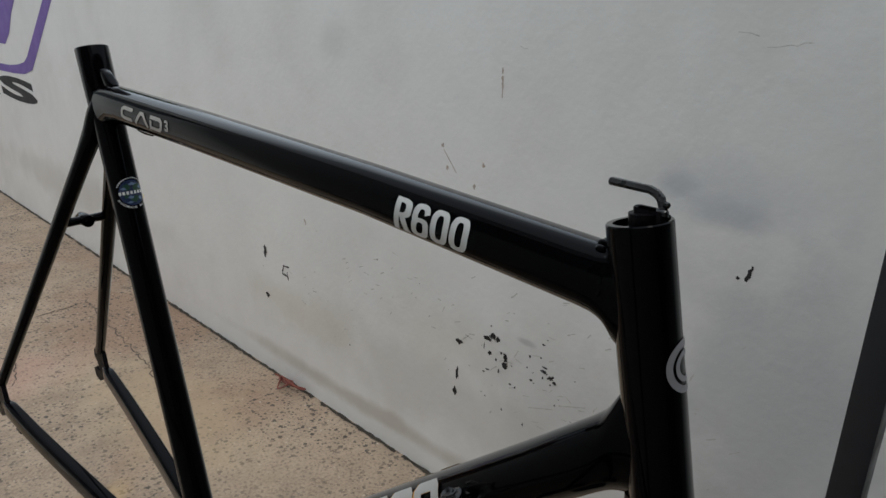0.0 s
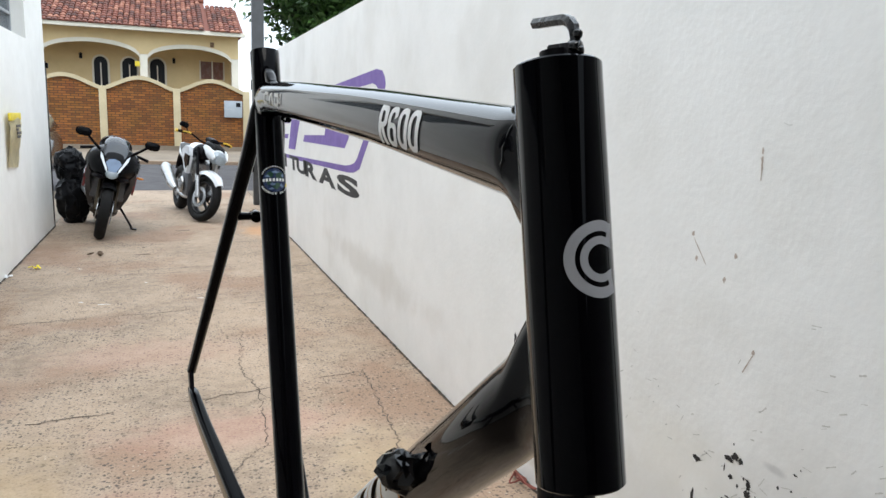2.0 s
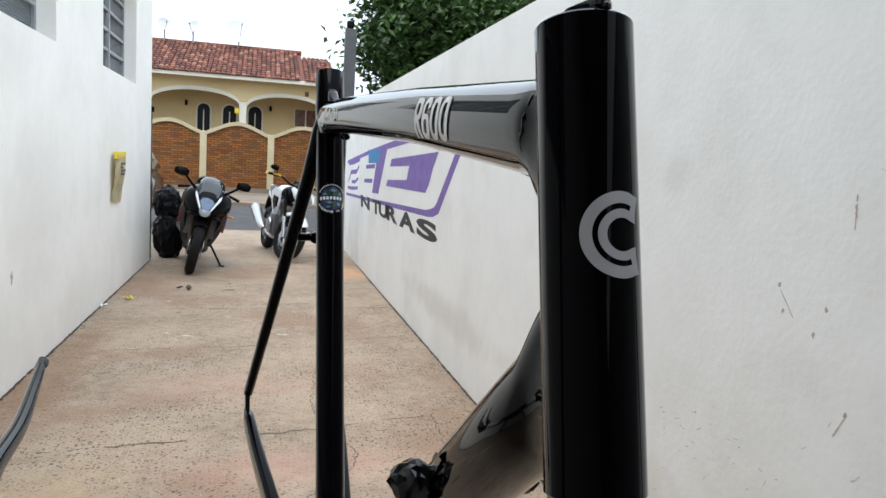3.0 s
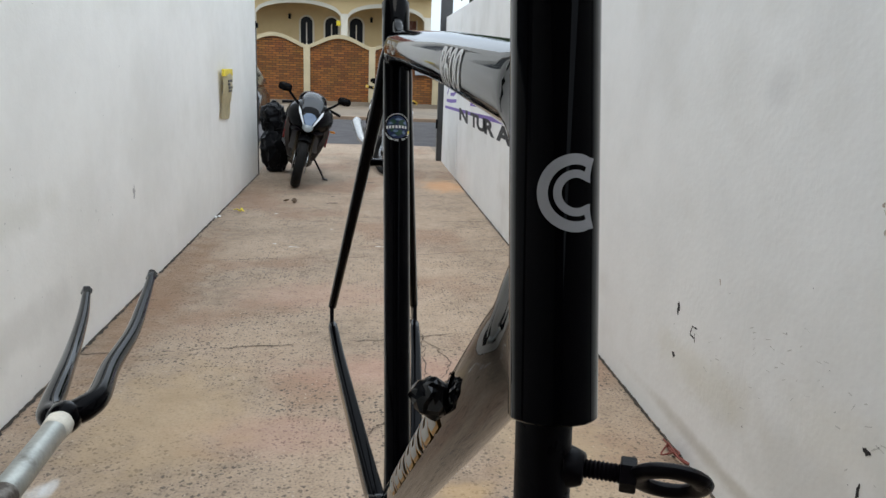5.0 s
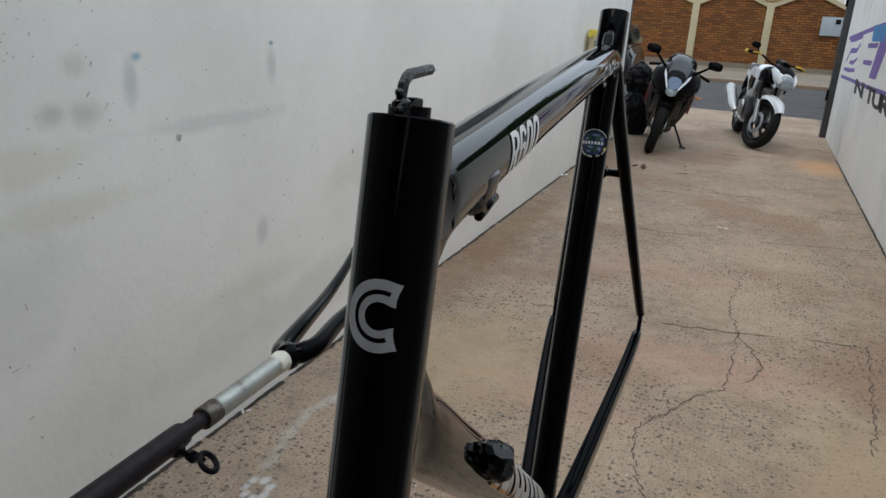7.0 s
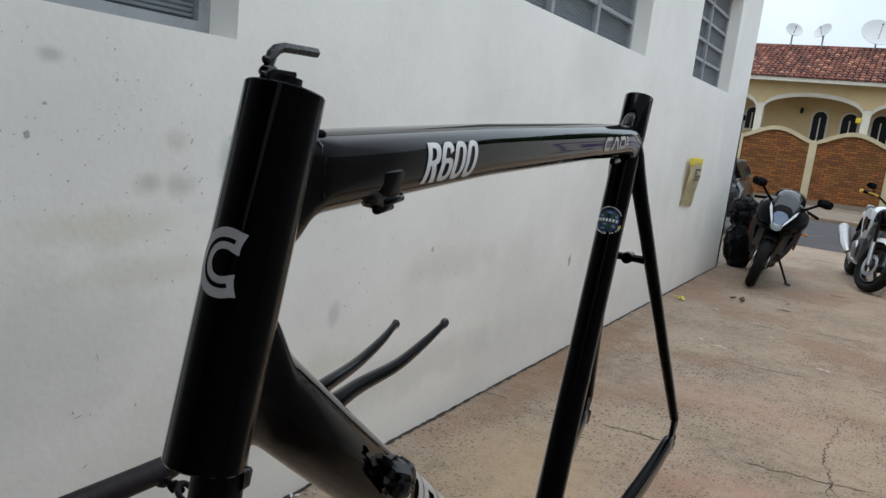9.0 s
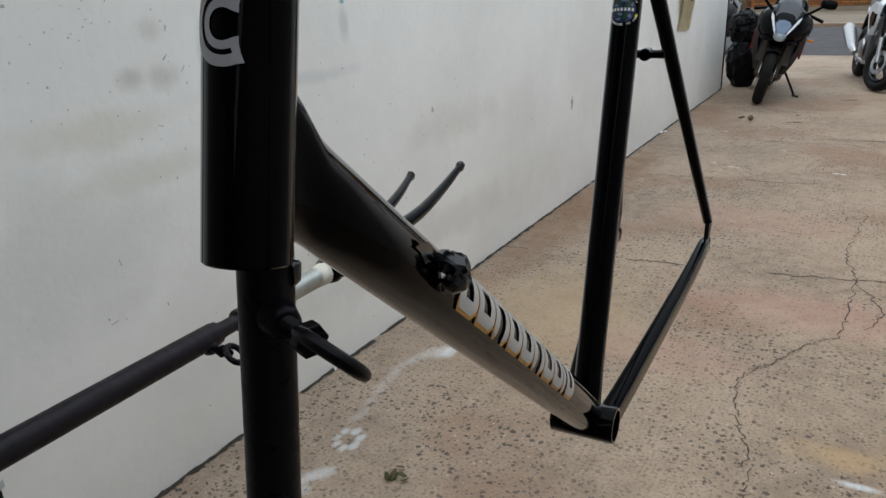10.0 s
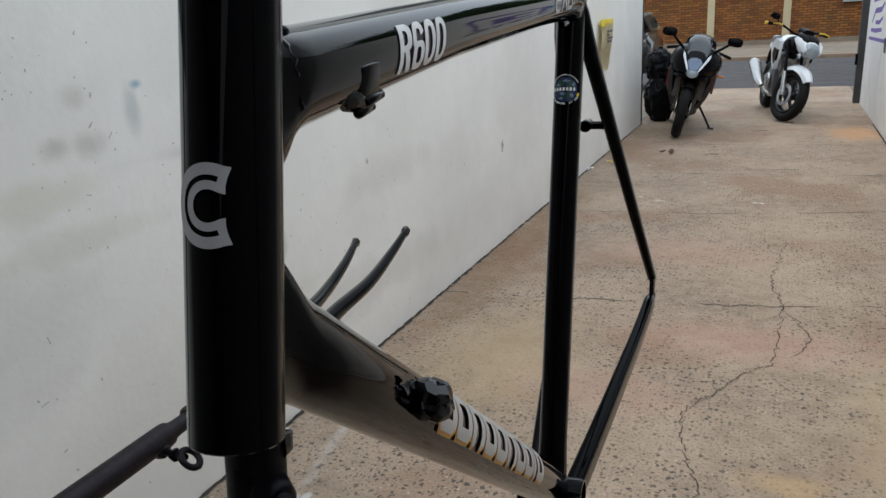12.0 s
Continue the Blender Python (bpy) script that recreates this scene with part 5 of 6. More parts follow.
structure("pavement_far", box((-70, 20.485, -0.124), (70, 25.9, 0.06)), M_PAVE, "concrete pavement in front of the brick fence", "pavement")
structure("plinth", box((-14, 25.9, -0.124), (3.13, 26.3, 0.20)), M_PAVE, "concrete plinth under the brick fence", "plinth")
structure("yard", box((-14, 26.3, -0.124), (9, 40, 0.05)), M_PAVE, "paved yard between the fence and the house", "ground")

M_BRICK = bpy.data.materials.new("orange_brickwork")
M_BRICK.use_nodes = True
bn, bl = M_BRICK.node_tree.nodes, M_BRICK.node_tree.links
tex, tc, mp = bn.new("ShaderNodeTexBrick"), bn.new("ShaderNodeTexCoord"), bn.new("ShaderNodeMapping")
mp.inputs["Rotation"].default_value = (radians(90), 0, 0)
bl.new(tc.outputs["Object"], mp.inputs["Vector"])
bl.new(mp.outputs[0], tex.inputs["Vector"])
for key, value in (("Color1", (0.35, 0.128, 0.020, 1)), ("Color2", (0.17, 0.056, 0.010, 1)), ("Mortar", (0.085, 0.042, 0.016, 1)), ("Scale", 1.0), ("Mortar Size", 0.012), ("Mortar Smooth", 0.3), ("Bias", 0.0), ("Brick Width", 0.23), ("Row Height", 0.075)):
    tex.inputs[key].default_value = value
bno = bn.new("ShaderNodeTexNoise")
bno.inputs["Scale"].default_value = 1.6
bl.new(tc.outputs["Object"], bno.inputs["Vector"])
bmx = bn.new("ShaderNodeMixRGB")
bmx.blend_type = "MULTIPLY"
bmx.inputs["Fac"].default_value = 0.35
bl.new(tex.outputs["Color"], bmx.inputs[1])
bl.new(bno.outputs["Color"], bmx.inputs[2])
bl.new(bmx.outputs[0], bn["Principled BSDF"].inputs["Base Color"])
bbp = bn.new("ShaderNodeBump")
bbp.inputs["Distance"].default_value = 0.02
bbp.invert = True
bl.new(tex.outputs["Fac"], bbp.inputs["Height"])
bl.new(bbp.outputs[0], bn["Principled BSDF"].inputs["Normal"])
bn["Principled BSDF"].inputs["Roughness"].default_value = 0.85
M_CREAM = mat("cream_house_paint", (0.66, 0.51, 0.275), 0.8, vary=(0.8, 0.16))
M_TRIM = mat("pale_trim_paint", (0.70, 0.66, 0.56), 0.8, vary=(1.5, 0.15))
M_POST = mat("beige_fence_paint", (0.50, 0.42, 0.27), 0.8, vary=(2, 0.25))
M_DARK = mat("dark_window_glass", (0.008, 0.008, 0.010), 0.35, gloss=0.15)

fence = thing("fence", (-1.4, 26.1, 0.2), "orange brick fence with beige posts and wavy coping", "fence")
POSTS = [-8.03, -5.82, -3.61, -1.40, 0.81, 3.02]


def wave(x):
    t = ((x - POSTS[0]) / 2.21) % 1.0
    return 1.93 + 0.36 * math.sin(math.pi * t) ** 1.5


for a, b in zip(POSTS, POSTS[1:]):
    xs = np.linspace(a + 0.11, b - 0.11, 17)
    part("brick_panel", prism([(x, wave(x)) for x in xs] + [(b - 0.11, 0.2), (a + 0.11, 0.2)], lambda u, v, w: Vector((u, 26.04 + w, v)), 0.12), M_BRICK, fence, "orange brick panel", False)
    xs = np.linspace(a + 0.11, b - 0.11, 21)
    part("coping", prism([(x, wave(x) + 0.002) for x in xs] + [(x, wave(x) + 0.13) for x in xs[::-1]], lambda u, v, w: Vector((u, 25.99 + w, v)), 0.22), M_POST, fence, "", False)
for x in POSTS:
    part("post", box((x - 0.11, 25.98, 0.2), (x + 0.11, 26.22, 2.06), 0.012), M_POST, fence)
meter = thing("meter_box", (2.58, 26.0, 1.18), "pale grey metal meter box on the brick fence", "meter box")
part("case", box((2.30, 25.94, 1.19), (2.88, 26.035, 1.74), 0.012), mat("pale_grey_metal", (0.36, 0.40, 0.44), 0.5, vary=(3, 0.2)), meter)
part("dial_window", box((2.68, 25.93, 1.54), (2.82, 25.945, 1.68), 0.004), M_DARK, meter)
part("lid_seam", box((2.305, 25.934, 1.46), (2.62, 25.942, 1.47)), M_SCUFF, meter)

house = thing("house", (-2.0, 30.0, 0.05), "cream single-storey house with arched porch and terracotta roof", "house")
ARCHES = [(-6.85, -3.75, 3.12, 0.52), (-3.50, -0.36, 3.14, 0.50), (-0.10, 2.80, 3.10, 0.50)]


def arch_z(x, a, b, spring, rise):
    t = (x - (a + b) / 2) / ((b - a) / 2)
    return spring + rise * math.sqrt(max(0.0, 1 - t * t * 0.985))


for a, b, spring, rise in ARCHES:
    xs = np.linspace(a, b, 25)
    part("porch_arch", prism([(x, arch_z(x, a, b, spring, rise)) for x in xs] + [(b, 4.10), (a, 4.10)], lambda u, v, w: Vector((u, 29.0 + w, v)), 0.25), M_CREAM, house, "", False)
    part("arch_trim", prism([(x, arch_z(x, a, b, spring, rise) - 0.02) for x in xs] + [(x, arch_z(x, a, b, spring, rise) + 0.12) for x in xs[::-1]], lambda u, v, w: Vector((u, 28.96 + w, v)), 0.05), M_TRIM, house, "pale arch moulding", False)
for a, b in ((-3.75, -3.50), (-0.36, -0.10), (2.80, 3.05), (-7.1, -6.85)):
    part("column", box((a, 28.97, 0.05), (b, 29.25, 3.30), 0.01), M_TRIM, house, "white porch column")
    part("wall_pier", box((a, 29.0, 3.31), (b, 29.25, 4.10)), M_CREAM, house, "", False)
part("wall", box((-12, 30.6, 0.05), (3.05, 30.85, 4.1)), M_CREAM, house, "", False)
part("side_wall", box((2.85, 29.26, 0.05), (3.05, 30.58, 4.1)), M_CREAM, house, "", False)
part("end_wall", box((-12, 29.0, 0.05), (-7.12, 29.25, 4.1)), M_CREAM, house, "", False)
part("porch_ceiling", box((-12, 29.26, 3.96), (2.84, 30.58, 4.02)), M_TRIM, house, "", False)
part("eave_board", box((-12.3, 28.45, 4.06), (3.25, 28.55, 4.20), 0.01), M_TRIM, house, "white eave board")
part("soffit", box((-12.2, 28.56, 4.105), (3.2, 29.0, 4.14)), M_TRIM, house, "", False)
for x0, x1, z0, z1 in ((-1.98, -1.52, 2.10, 3.24), (-1.02, -0.52, 2.10, 3.24), (-0.05, 0.46, 2.10, 3.26), (-4.3, -3.9, 2.4, 3.2)):
    r = (x1 - x0) / 2
    loop = [(x0, z0), (x1, z0)] + [((x0 + x1) / 2 + r * math.cos(w), z1 - r + r * math.sin(w)) for w in np.linspace(0, math.pi, 11)]
    win = part("window", prism(loop, lambda u, v, w: Vector((u, 30.56 + w, v)), 0.03), M_DARK, house, "dark arched window", False)
    loop2 = [(x0 - 0.07, z0 - 0.07), (x1 + 0.07, z0 - 0.07)] + [((x0 + x1) / 2 + (r + 0.07) * math.cos(w), z1 - r + (r + 0.07) * math.sin(w)) for w in np.linspace(0, math.pi, 11)]
    part("frame", prism(loop2, lambda u, v, w: Vector((u, 30.585 + w, v)), 0.012), M_TRIM, win, "", False)
    part("shutter_bar", box(((x0 + x1) / 2 - 0.02, 30.545, z0), ((x0 + x1) / 2 + 0.02, 30.56, z1 - r)), M_TRIM, win, "", False)
win = part("window", box((1.75, 30.56, 2.60), (2.62, 30.59, 3.26)), mat("reddish_glass", (0.16, 0.06, 0.035), 0.25, vary=(2, 0.5)), house, "reddish wooden window", False)
for x in (1.72, 2.17, 2.60):
    part("frame", box((x, 30.54, 2.57), (x + 0.05, 30.56, 3.29)), M_TRIM, win, "", False)
for x, z in ((-2.4, 3.12), (0.80, 3.12)):
    lamp = part("wall_lamp", box((x - 0.05, 30.45, z), (x + 0.05, 30.58, z + 0.16), 0.02), M_SATIN, house, "black iron wall lantern")
    part("lantern_cap", lathe((x, 30.51, z + 0.16), (0, 0, 1), [(0, 0.08), (0.05, 0.02)], 10), M_SATIN, lamp)
part("plaque", box((2.05, 28.97, 3.68), (2.19, 28.995, 3.86), 0.01), mat("brown_plaque", (0.14, 0.08, 0.04), 0.6), house)
part("yellow_tag", box((-0.52, 28.9, 2.86), (-0.36, 28.955, 3.04), 0.01), M_YELLOW, house, "small yellow tag on the column")

# barrel tiles
M_TILE = bpy.data.materials.new("terracotta_tiles")
M_TILE.use_nodes = True
tn, tl = M_TILE.node_tree.nodes, M_TILE.node_tree.links
geo, rampt = tn.new("ShaderNodeNewGeometry"), tn.new("ShaderNodeValToRGB")
rampt.color_ramp.elements[0].color, rampt.color_ramp.elements[1].color = (0.06, 0.022, 0.016, 1), (0.33, 0.15, 0.095, 1)
for pos, col in ((0.45, (0.14, 0.042, 0.026, 1)), (0.78, (0.20, 0.066, 0.04, 1))):
    rampt.color_ramp.elements.new(pos).color = col
tl.new(geo.outputs["Random Per Island"], rampt.inputs[0])
tl.new(rampt.outputs[0], tn["Principled BSDF"].inputs["Base Color"])
tn["Principled BSDF"].inputs["Roughness"].default_value = 0.85


def tiled_roof(x0, x1, y0, z0, y1, z1, name):
    verts, faces = [], []
    slope = Vector((0, y1 - y0, z1 - z0))
    rows = int(slope.length / 0.32)
    up = Vector((0, -(z1 - z0), y1 - y0)).normalized()
    for r in range(rows + 1):
        a, b = r / (rows + 1), min(1.0, (r + 1.12) / (rows + 1))
        for c in range(int((x1 - x0) / 0.18)):
            x = x0 + 0.18 * (c + 0.5) + rnd.uniform(-0.012, 0.012)
            base = len(verts)
            for t, rad, lift in ((a, 0.096, 0.05), (b, 0.082, 0.02)):
                p = Vector((x, y0, z0)) + slope * t + up * lift
                for k in range(6):
                    w = math.pi * k / 5
                    verts.append(p + Vector((rad * math.cos(w), 0, 0)) + up * (0.062 * math.sin(w)))
            for k in range(5):
                faces.append((base + k, base + k + 1, base + 7 + k, base + 6 + k))
            faces.append(tuple(base + k for k in range(6)))
    me = bpy.data.meshes.new(name)
    me.from_pydata(verts, [], faces)
    me.materials.append(M_TILE)
    ob = new(name, me)
    ob.parent = house
    ob.location = -ROOT[house]
    return tagged(ob, "rows of weathered terracotta barrel tiles", "", "", "stuff")


part("roof", prism([(28.5, 4.14), (28.5, 4.18), (32.4, 5.68), (36.4, 4.18), (36.4, 4.1)], lambda u, v, w: Vector((-12.25 + w, u, v)), 14.25), M_TILE, house, "roof under the tiles", False)
part("roof", prism([(28.5, 4.14), (28.5, 4.18), (31.8, 5.42), (36.4, 4.18), (36.4, 4.1)], lambda u, v, w: Vector((2.0 + w, u, v)), 1.2), M_TILE, house, "roof under the tiles", False)
tiled_roof(-12.2, 2.0, 28.42, 4.15, 32.4, 5.72, "roof_tiles")
tiled_roof(2.02, 3.2, 28.42, 4.15, 31.8, 5.46, "roof_tiles")
part("ridge", tube([(-12.2, 32.42, 5.74), (2.02, 32.42, 5.74)], 0.11, 10), M_TILE, house)
M_DISH = mat("pale_dish_metal", (0.52, 0.53, 0.54), 0.5)


def dish(at, r, turn, label):
    d = thing("satellite_dish", at, label, "satellite dish", "dishes on the roof")
    ax = Vector((math.sin(turn) * 0.8, -math.cos(turn) * 0.8, 0.55)).normalized()
    c = Vector(at) + Vector((0, 0, 0.62))
    part("mast", tube([at, c], 0.03, 10), M_STEEL, d)
    part("reflector", lathe(c, ax, [(0.0, 0.02), (0.02, r * 0.4), (0.06, r * 0.75), (0.11, r), (0.125, r), (0.075, r * 0.75), (0.03, r * 0.4), (0.012, 0.02)], 24), M_DISH, d)
    part("feed_arm", tube([c - Vector((0, 0, r * 0.8)), c + ax * r * 0.9], 0.012, 8), M_STEEL, d)
    part("feed", lathe(c + ax * r * 0.9, ax, [(-0.05, 0.03), (0.03, 0.03)], 10), M_STEEL, d)


dish((-3.45, 32.3, 5.70), 0.32, 0.5, "dark small satellite dish on the ridge")
dish((-2.35, 32.3, 5.70), 0.34, -0.6, "pale small satellite dish on the ridge")
dish((-0.55, 32.3, 5.70), 0.60, 0.3, "large pale satellite dish on the ridge")

# tree behind the boundary wall
M_BARK = mat("brown_bark", (0.12, 0.085, 0.06), 0.9, vary=(8, 0.5), bump=(25, 0.02))
M_LEAVES = bpy.data.materials.new("green_foliage")
M_LEAVES.use_nodes = True
ln, ll = M_LEAVES.node_tree.nodes, M_LEAVES.node_tree.links
lg, lr = ln.new("ShaderNodeNewGeometry"), ln.new("ShaderNodeValToRGB")
lr.color_ramp.elements[0].color, lr.color_ramp.elements[1].color = (0.012, 0.038, 0.007, 1), (0.055, 0.12, 0.022, 1)
ll.new(lg.outputs["Random Per Island"], lr.inputs[0])
ll.new(lr.outputs[0], ln["Principled BSDF"].inputs["Base Color"])
ln["Principled BSDF"].inputs["Roughness"].default_value = 0.5
ln["Principled BSDF"].inputs["Transmission Weight"].default_value = 0.0
tree = thing("tree", (5.2, 17.0, -0.1), "dense green broadleaf tree behind the white wall", "tree")
rt = random.Random(21)
C = Vector((5.75, 17.0, 4.1))
trunk = [Vector((5.2, 17.0, -0.1)), Vector((5.25, 17.0, 1.2)), Vector((5.1, 17.05, 2.4)), Vector((5.15, 17.0, 3.6)), Vector((5.1, 17.0, 5.2))]
tk = part("trunk", tube(arc_pts(trunk, 5), [0.26 - 0.009 * k for k in range(21)], 14), M_BARK, tree)
clumps = []
for k in range(380):
    v = Vector((rt.gauss(0, 1), rt.gauss(0, 1), rt.gauss(0, 1))).normalized() * (0.4 + 0.65 * rt.random())
    clumps.append(C + Vector((v.x * 3.1, v.y * 2.8, v.z * 3.2)))
for k in range(12):
    clumps.append(Vector((3.95 + rt.gauss(0, 0.18), 17.1 + rt.gauss(0, 0.4), 3.25 + rt.gauss(0, 0.3))))
for k in range(14):
    e = clumps[k * 16]
    s = trunk[2].lerp(trunk[4], rt.random())
    part("limb", tube(arc_pts([s, s.lerp(e, 0.5) + Vector((0, 0, 0.2)), e], 5), [0.09 - 0.007 * j for j in range(11)], 8), M_BARK, tk)
lv, lf = [], []
for c in clumps:
    for j in range(190):
        p = c + Vector((rt.gauss(0, 0.34), rt.gauss(0, 0.34), rt.gauss(0, 0.28)))
        q = Euler((rt.uniform(-0.9, 0.9), rt.uniform(-0.9, 0.9), rt.uniform(0, 6.3))).to_matrix()
        s = rt.uniform(0.07, 0.13)
        b = len(lv)
        lv += [p + q @ Vector(o) * s for o in ((-1, 0, 0), (0, -0.5, 0.12), (1.1, 0, -0.1), (0, 0.5, 0.12))]
        lf.append((b, b + 1, b + 2, b + 3))
me = bpy.data.meshes.new("crown")
me.from_pydata([v - ROOT[tree] for v in lv], [], lf)
me.materials.append(M_LEAVES)
crown = new("crown", me)
crown.parent = tree
tagged(crown, "mass of small green leaves", "", "", "stuff")

# ---- motorcycles ----
M_TYRE = mat("tyre_rubber", (0.007, 0.007, 0.007), 0.75, gloss=0.2, vary=(20, 0.3), bump=(60, 0.003))
M_ALLOY = mat("dark_alloy", (0.03, 0.03, 0.032), 0.35, 0.5)
M_CHROME = mat("brushed_silver", (0.42, 0.42, 0.42), 0.3, 0.85, vary=(20, 0.2))
M_ENGINE = mat("engine_metal", (0.10, 0.10, 0.105), 0.45, 0.5, vary=(12, 0.4))
M_GLOSSBLK = mat("black_fairing", (0.0025, 0.0025, 0.003), 0.22, gloss=0.08)
M_WHITEP = mat("white_fairing", (0.68, 0.72, 0.76), 0.2)
M_SILVERP = mat("dark_silver_fairing", (0.075, 0.070, 0.072), 0.35, 0.3, vary=(6, 0.3))
M_GOLD = mat("gold_fork", (0.035, 0.022, 0.007), 0.4, 0.4)
M_SCREEN = mat("smoked_windscreen", (0.022, 0.025, 0.03), 0.05, gloss=0.6)
M_LENS = mat("headlight_lens", (0.28, 0.33, 0.36), 0.06, gloss=0.9, vary=(9, 0.5))
M_BLUELENS = mat("blue_tinted_lens", (0.07, 0.12, 0.21), 0.06, gloss=0.8, vary=(12, 0.5))
M_RED = mat("dull_red_paint", (0.20, 0.03, 0.03), 0.35)
M_AMBER = mat("amber_lens", (0.55, 0.18, 0.02), 0.25)
M_SEAT = mat("black_seat_vinyl", (0.015, 0.015, 0.015), 0.6)
M_YGRIP = mat("yellow_anodised", (0.65, 0.42, 0.03), 0.35)


def body(secs, e=2.4, n=24):
    return add_rings(bmesh.new(), [oval(Vector((x, y, z)), Vector((0, w, 0)), Vector((0, 0, h)), n, e) for x, y, z, w, h in secs])


def wheel(root, x, r, width, name, spokes):
    w = part(name, torus_bm((x, 0, r), (0, 1, 0), r - width * 0.42, width * 0.5, 48, 14, 0.84), M_TYRE, root, "black rubber tyre on a cast wheel")
    part("rim", torus_bm((x, 0, r), (0, 1, 0), r - width * 0.95, width * 0.36, 40, 8, 0.45), M_ALLOY, w)
    part("hub", lathe((x, -0.06, r), (0, 1, 0), [(0, 0.03), (0.01, 0.05), (0.11, 0.05), (0.12, 0.03)], 16), M_ALLOY, w)
    for k in range(spokes):
        a = 2 * math.pi * k / spokes + 0.3
        d = Vector((math.cos(a), 0, math.sin(a)))
        c = Vector((x, 0, r))
        part("spoke", tube([c + d * 0.04, c + d * (r - width * 0.95)], [0.02, 0.012], 8), M_ALLOY, w)
    for s in (-1, 1):
        part("brake_disc", lathe((x, s * 0.075 - 0.003, r), (0, 1, 0), [(0, 0.085), (0, 0.128), (0.006, 0.128), (0.006, 0.085)], 28, False), M_CHROME, w)


def pair(name, root, make, material, label=""):
    for s in (-1, 1):
        part(name, make(s), material, root, label)


def sport_bike():
    m = thing("motorcycle", (0, 0, 0), "black faired sports motorcycle on its side stand", "motorcycle", "parked motorcycles")
    wheel(m, 0, 0.30, 0.108, "front_wheel", 6)
    wheel(m, -1.40, 0.31, 0.17, "rear_wheel", 6)
    pair("fork_leg", m, lambda s: tube([(0, 0.088 * s, 0.30), (-0.10, 0.088 * s, 0.50), (-0.24, 0.088 * s, 0.80)], [0.020, 0.021, 0.019], 12), M_GOLD, "dark gold fork leg")
    pair("brake_caliper", m, lambda s: box((-0.14, 0.06 * s - 0.03, 0.30), (-0.05, 0.06 * s + 0.03, 0.42), 0.012), M_SATIN)
    part("front_fender", add_rings(bmesh.new(), [[Vector((math.cos(a) * (0.322 + dz), y, 0.30 + math.sin(a) * (0.322 + dz))) for y, dz in ((-0.078, -0.05), (-0.06, 0.0), (0, 0.014), (0.06, 0.0), (0.078, -0.05), (0.06, -0.012), (0, 0.004), (-0.06, -0.012))] for a in np.linspace(0.95, 2.5, 12)]), M_GLOSSBLK, m)
    nose = part("upper_fairing", body([(0.125, 0, 0.70, 0.02, 0.02), (0.105, 0, 0.712, 0.075, 0.06), (0.06, 0, 0.745, 0.135, 0.105), (-0.02, 0, 0.775, 0.20, 0.15), (-0.12, 0, 0.795, 0.25, 0.185), (-0.26, 0, 0.80, 0.275, 0.20), (-0.40, 0, 0.79, 0.275, 0.195), (-0.52, 0, 0.77, 0.25, 0.17)], 2.1, 32), M_GLOSSBLK, m)
    part("windscreen", add_rings(bmesh.new(), [oval(Vector((x, 0, z)), Vector((0, w, 0)), Vector((-0.03, 0, h)), 20) for x, z, w, h in ((0.045, 0.84, 0.07, 0.02), (-0.01, 0.90, 0.105, 0.045), (-0.09, 0.965, 0.125, 0.06), (-0.18, 1.02, 0.12, 0.055), (-0.26, 1.055, 0.09, 0.035), (-0.29, 1.065, 0.05, 0.018))]), M_SCREEN, m, "smoked windscreen")
    part("headlight", body([(0.150, 0, 0.695, 0.012, 0.012), (0.143, 0, 0.697, 0.048, 0.036), (0.115, 0, 0.705, 0.062, 0.05), (0.07, 0, 0.72, 0.065, 0.055)], 2.0), M_LENS, nose, "clear headlight lens")
    part("upper_lens", prism([(-0.035, 0.0), (0.035, 0.0), (0.078, 0.085), (0.05, 0.12), (0, 0.132), (-0.05, 0.12), (-0.078, 0.085)], lambda u, v, w: Vector((0.122 - v * 0.62 + w - u * u * 2.0, u, 0.735 + v)), 0.022), M_BLUELENS, nose, "bluish upper lamp lens")
    pair("stripe", nose, lambda s: prism([(u * 1.16 * s, v) for u, v in ((0.044, -0.012), (0.064, 0.020), (0.118, 0.130), (0.124, 0.180), (0.100, 0.150), (0.080, 0.095), (0.050, 0.030))], lambda u, v, w: Vector((0.130 - v * 0.62 + w - u * u * 2.0, u, 0.735 + v)), 0.024), M_WHITEP, "white flash on the fairing")
    pair("red_flash", m, lambda s: add_rings(bmesh.new(), [[Vector((x, s * y0, z)) for x, z in ((-0.13, 0.70), (-0.15, 0.60), (-0.23, 0.50), (-0.27, 0.50), (-0.21, 0.62), (-0.19, 0.71))] for y0 in (0.232, 0.2545)]), M_RED, "dull red flash on the side fairing")
    pair("air_intake", nose, lambda s: body([(0.10, 0.105 * s, 0.66, 0.03, 0.016), (0.06, 0.125 * s, 0.66, 0.045, 0.024), (0.0, 0.14 * s, 0.66, 0.045, 0.024)]), M_SATIN)
    pair("side_fairing", m, lambda s: add_rings(bmesh.new(), [[Vector((x, s * (y0 + dy), z)) for x, z, dy in ((-0.10 + k * 0.01, 0.76, 0.0), (-0.14, 0.62, 0.01), (-0.25, 0.44, -0.03), (-0.38, 0.30, -0.08), (-0.80, 0.27, -0.09), (-0.95, 0.42, -0.05), (-0.78, 0.66, 0.0), (-0.60, 0.80, 0.01), (-0.40, 0.84, 0.02))] for k, y0 in ((0, 0.19), (1, 0.24))]), M_SILVERP, "dark silver side fairing")
    part("radiator", box((-0.30, -0.17, 0.40), (-0.24, 0.17, 0.74), 0.01), M_ENGINE, m)
    part("engine", box((-0.85, -0.17, 0.28), (-0.36, 0.17, 0.70), 0.05), M_ENGINE, m)
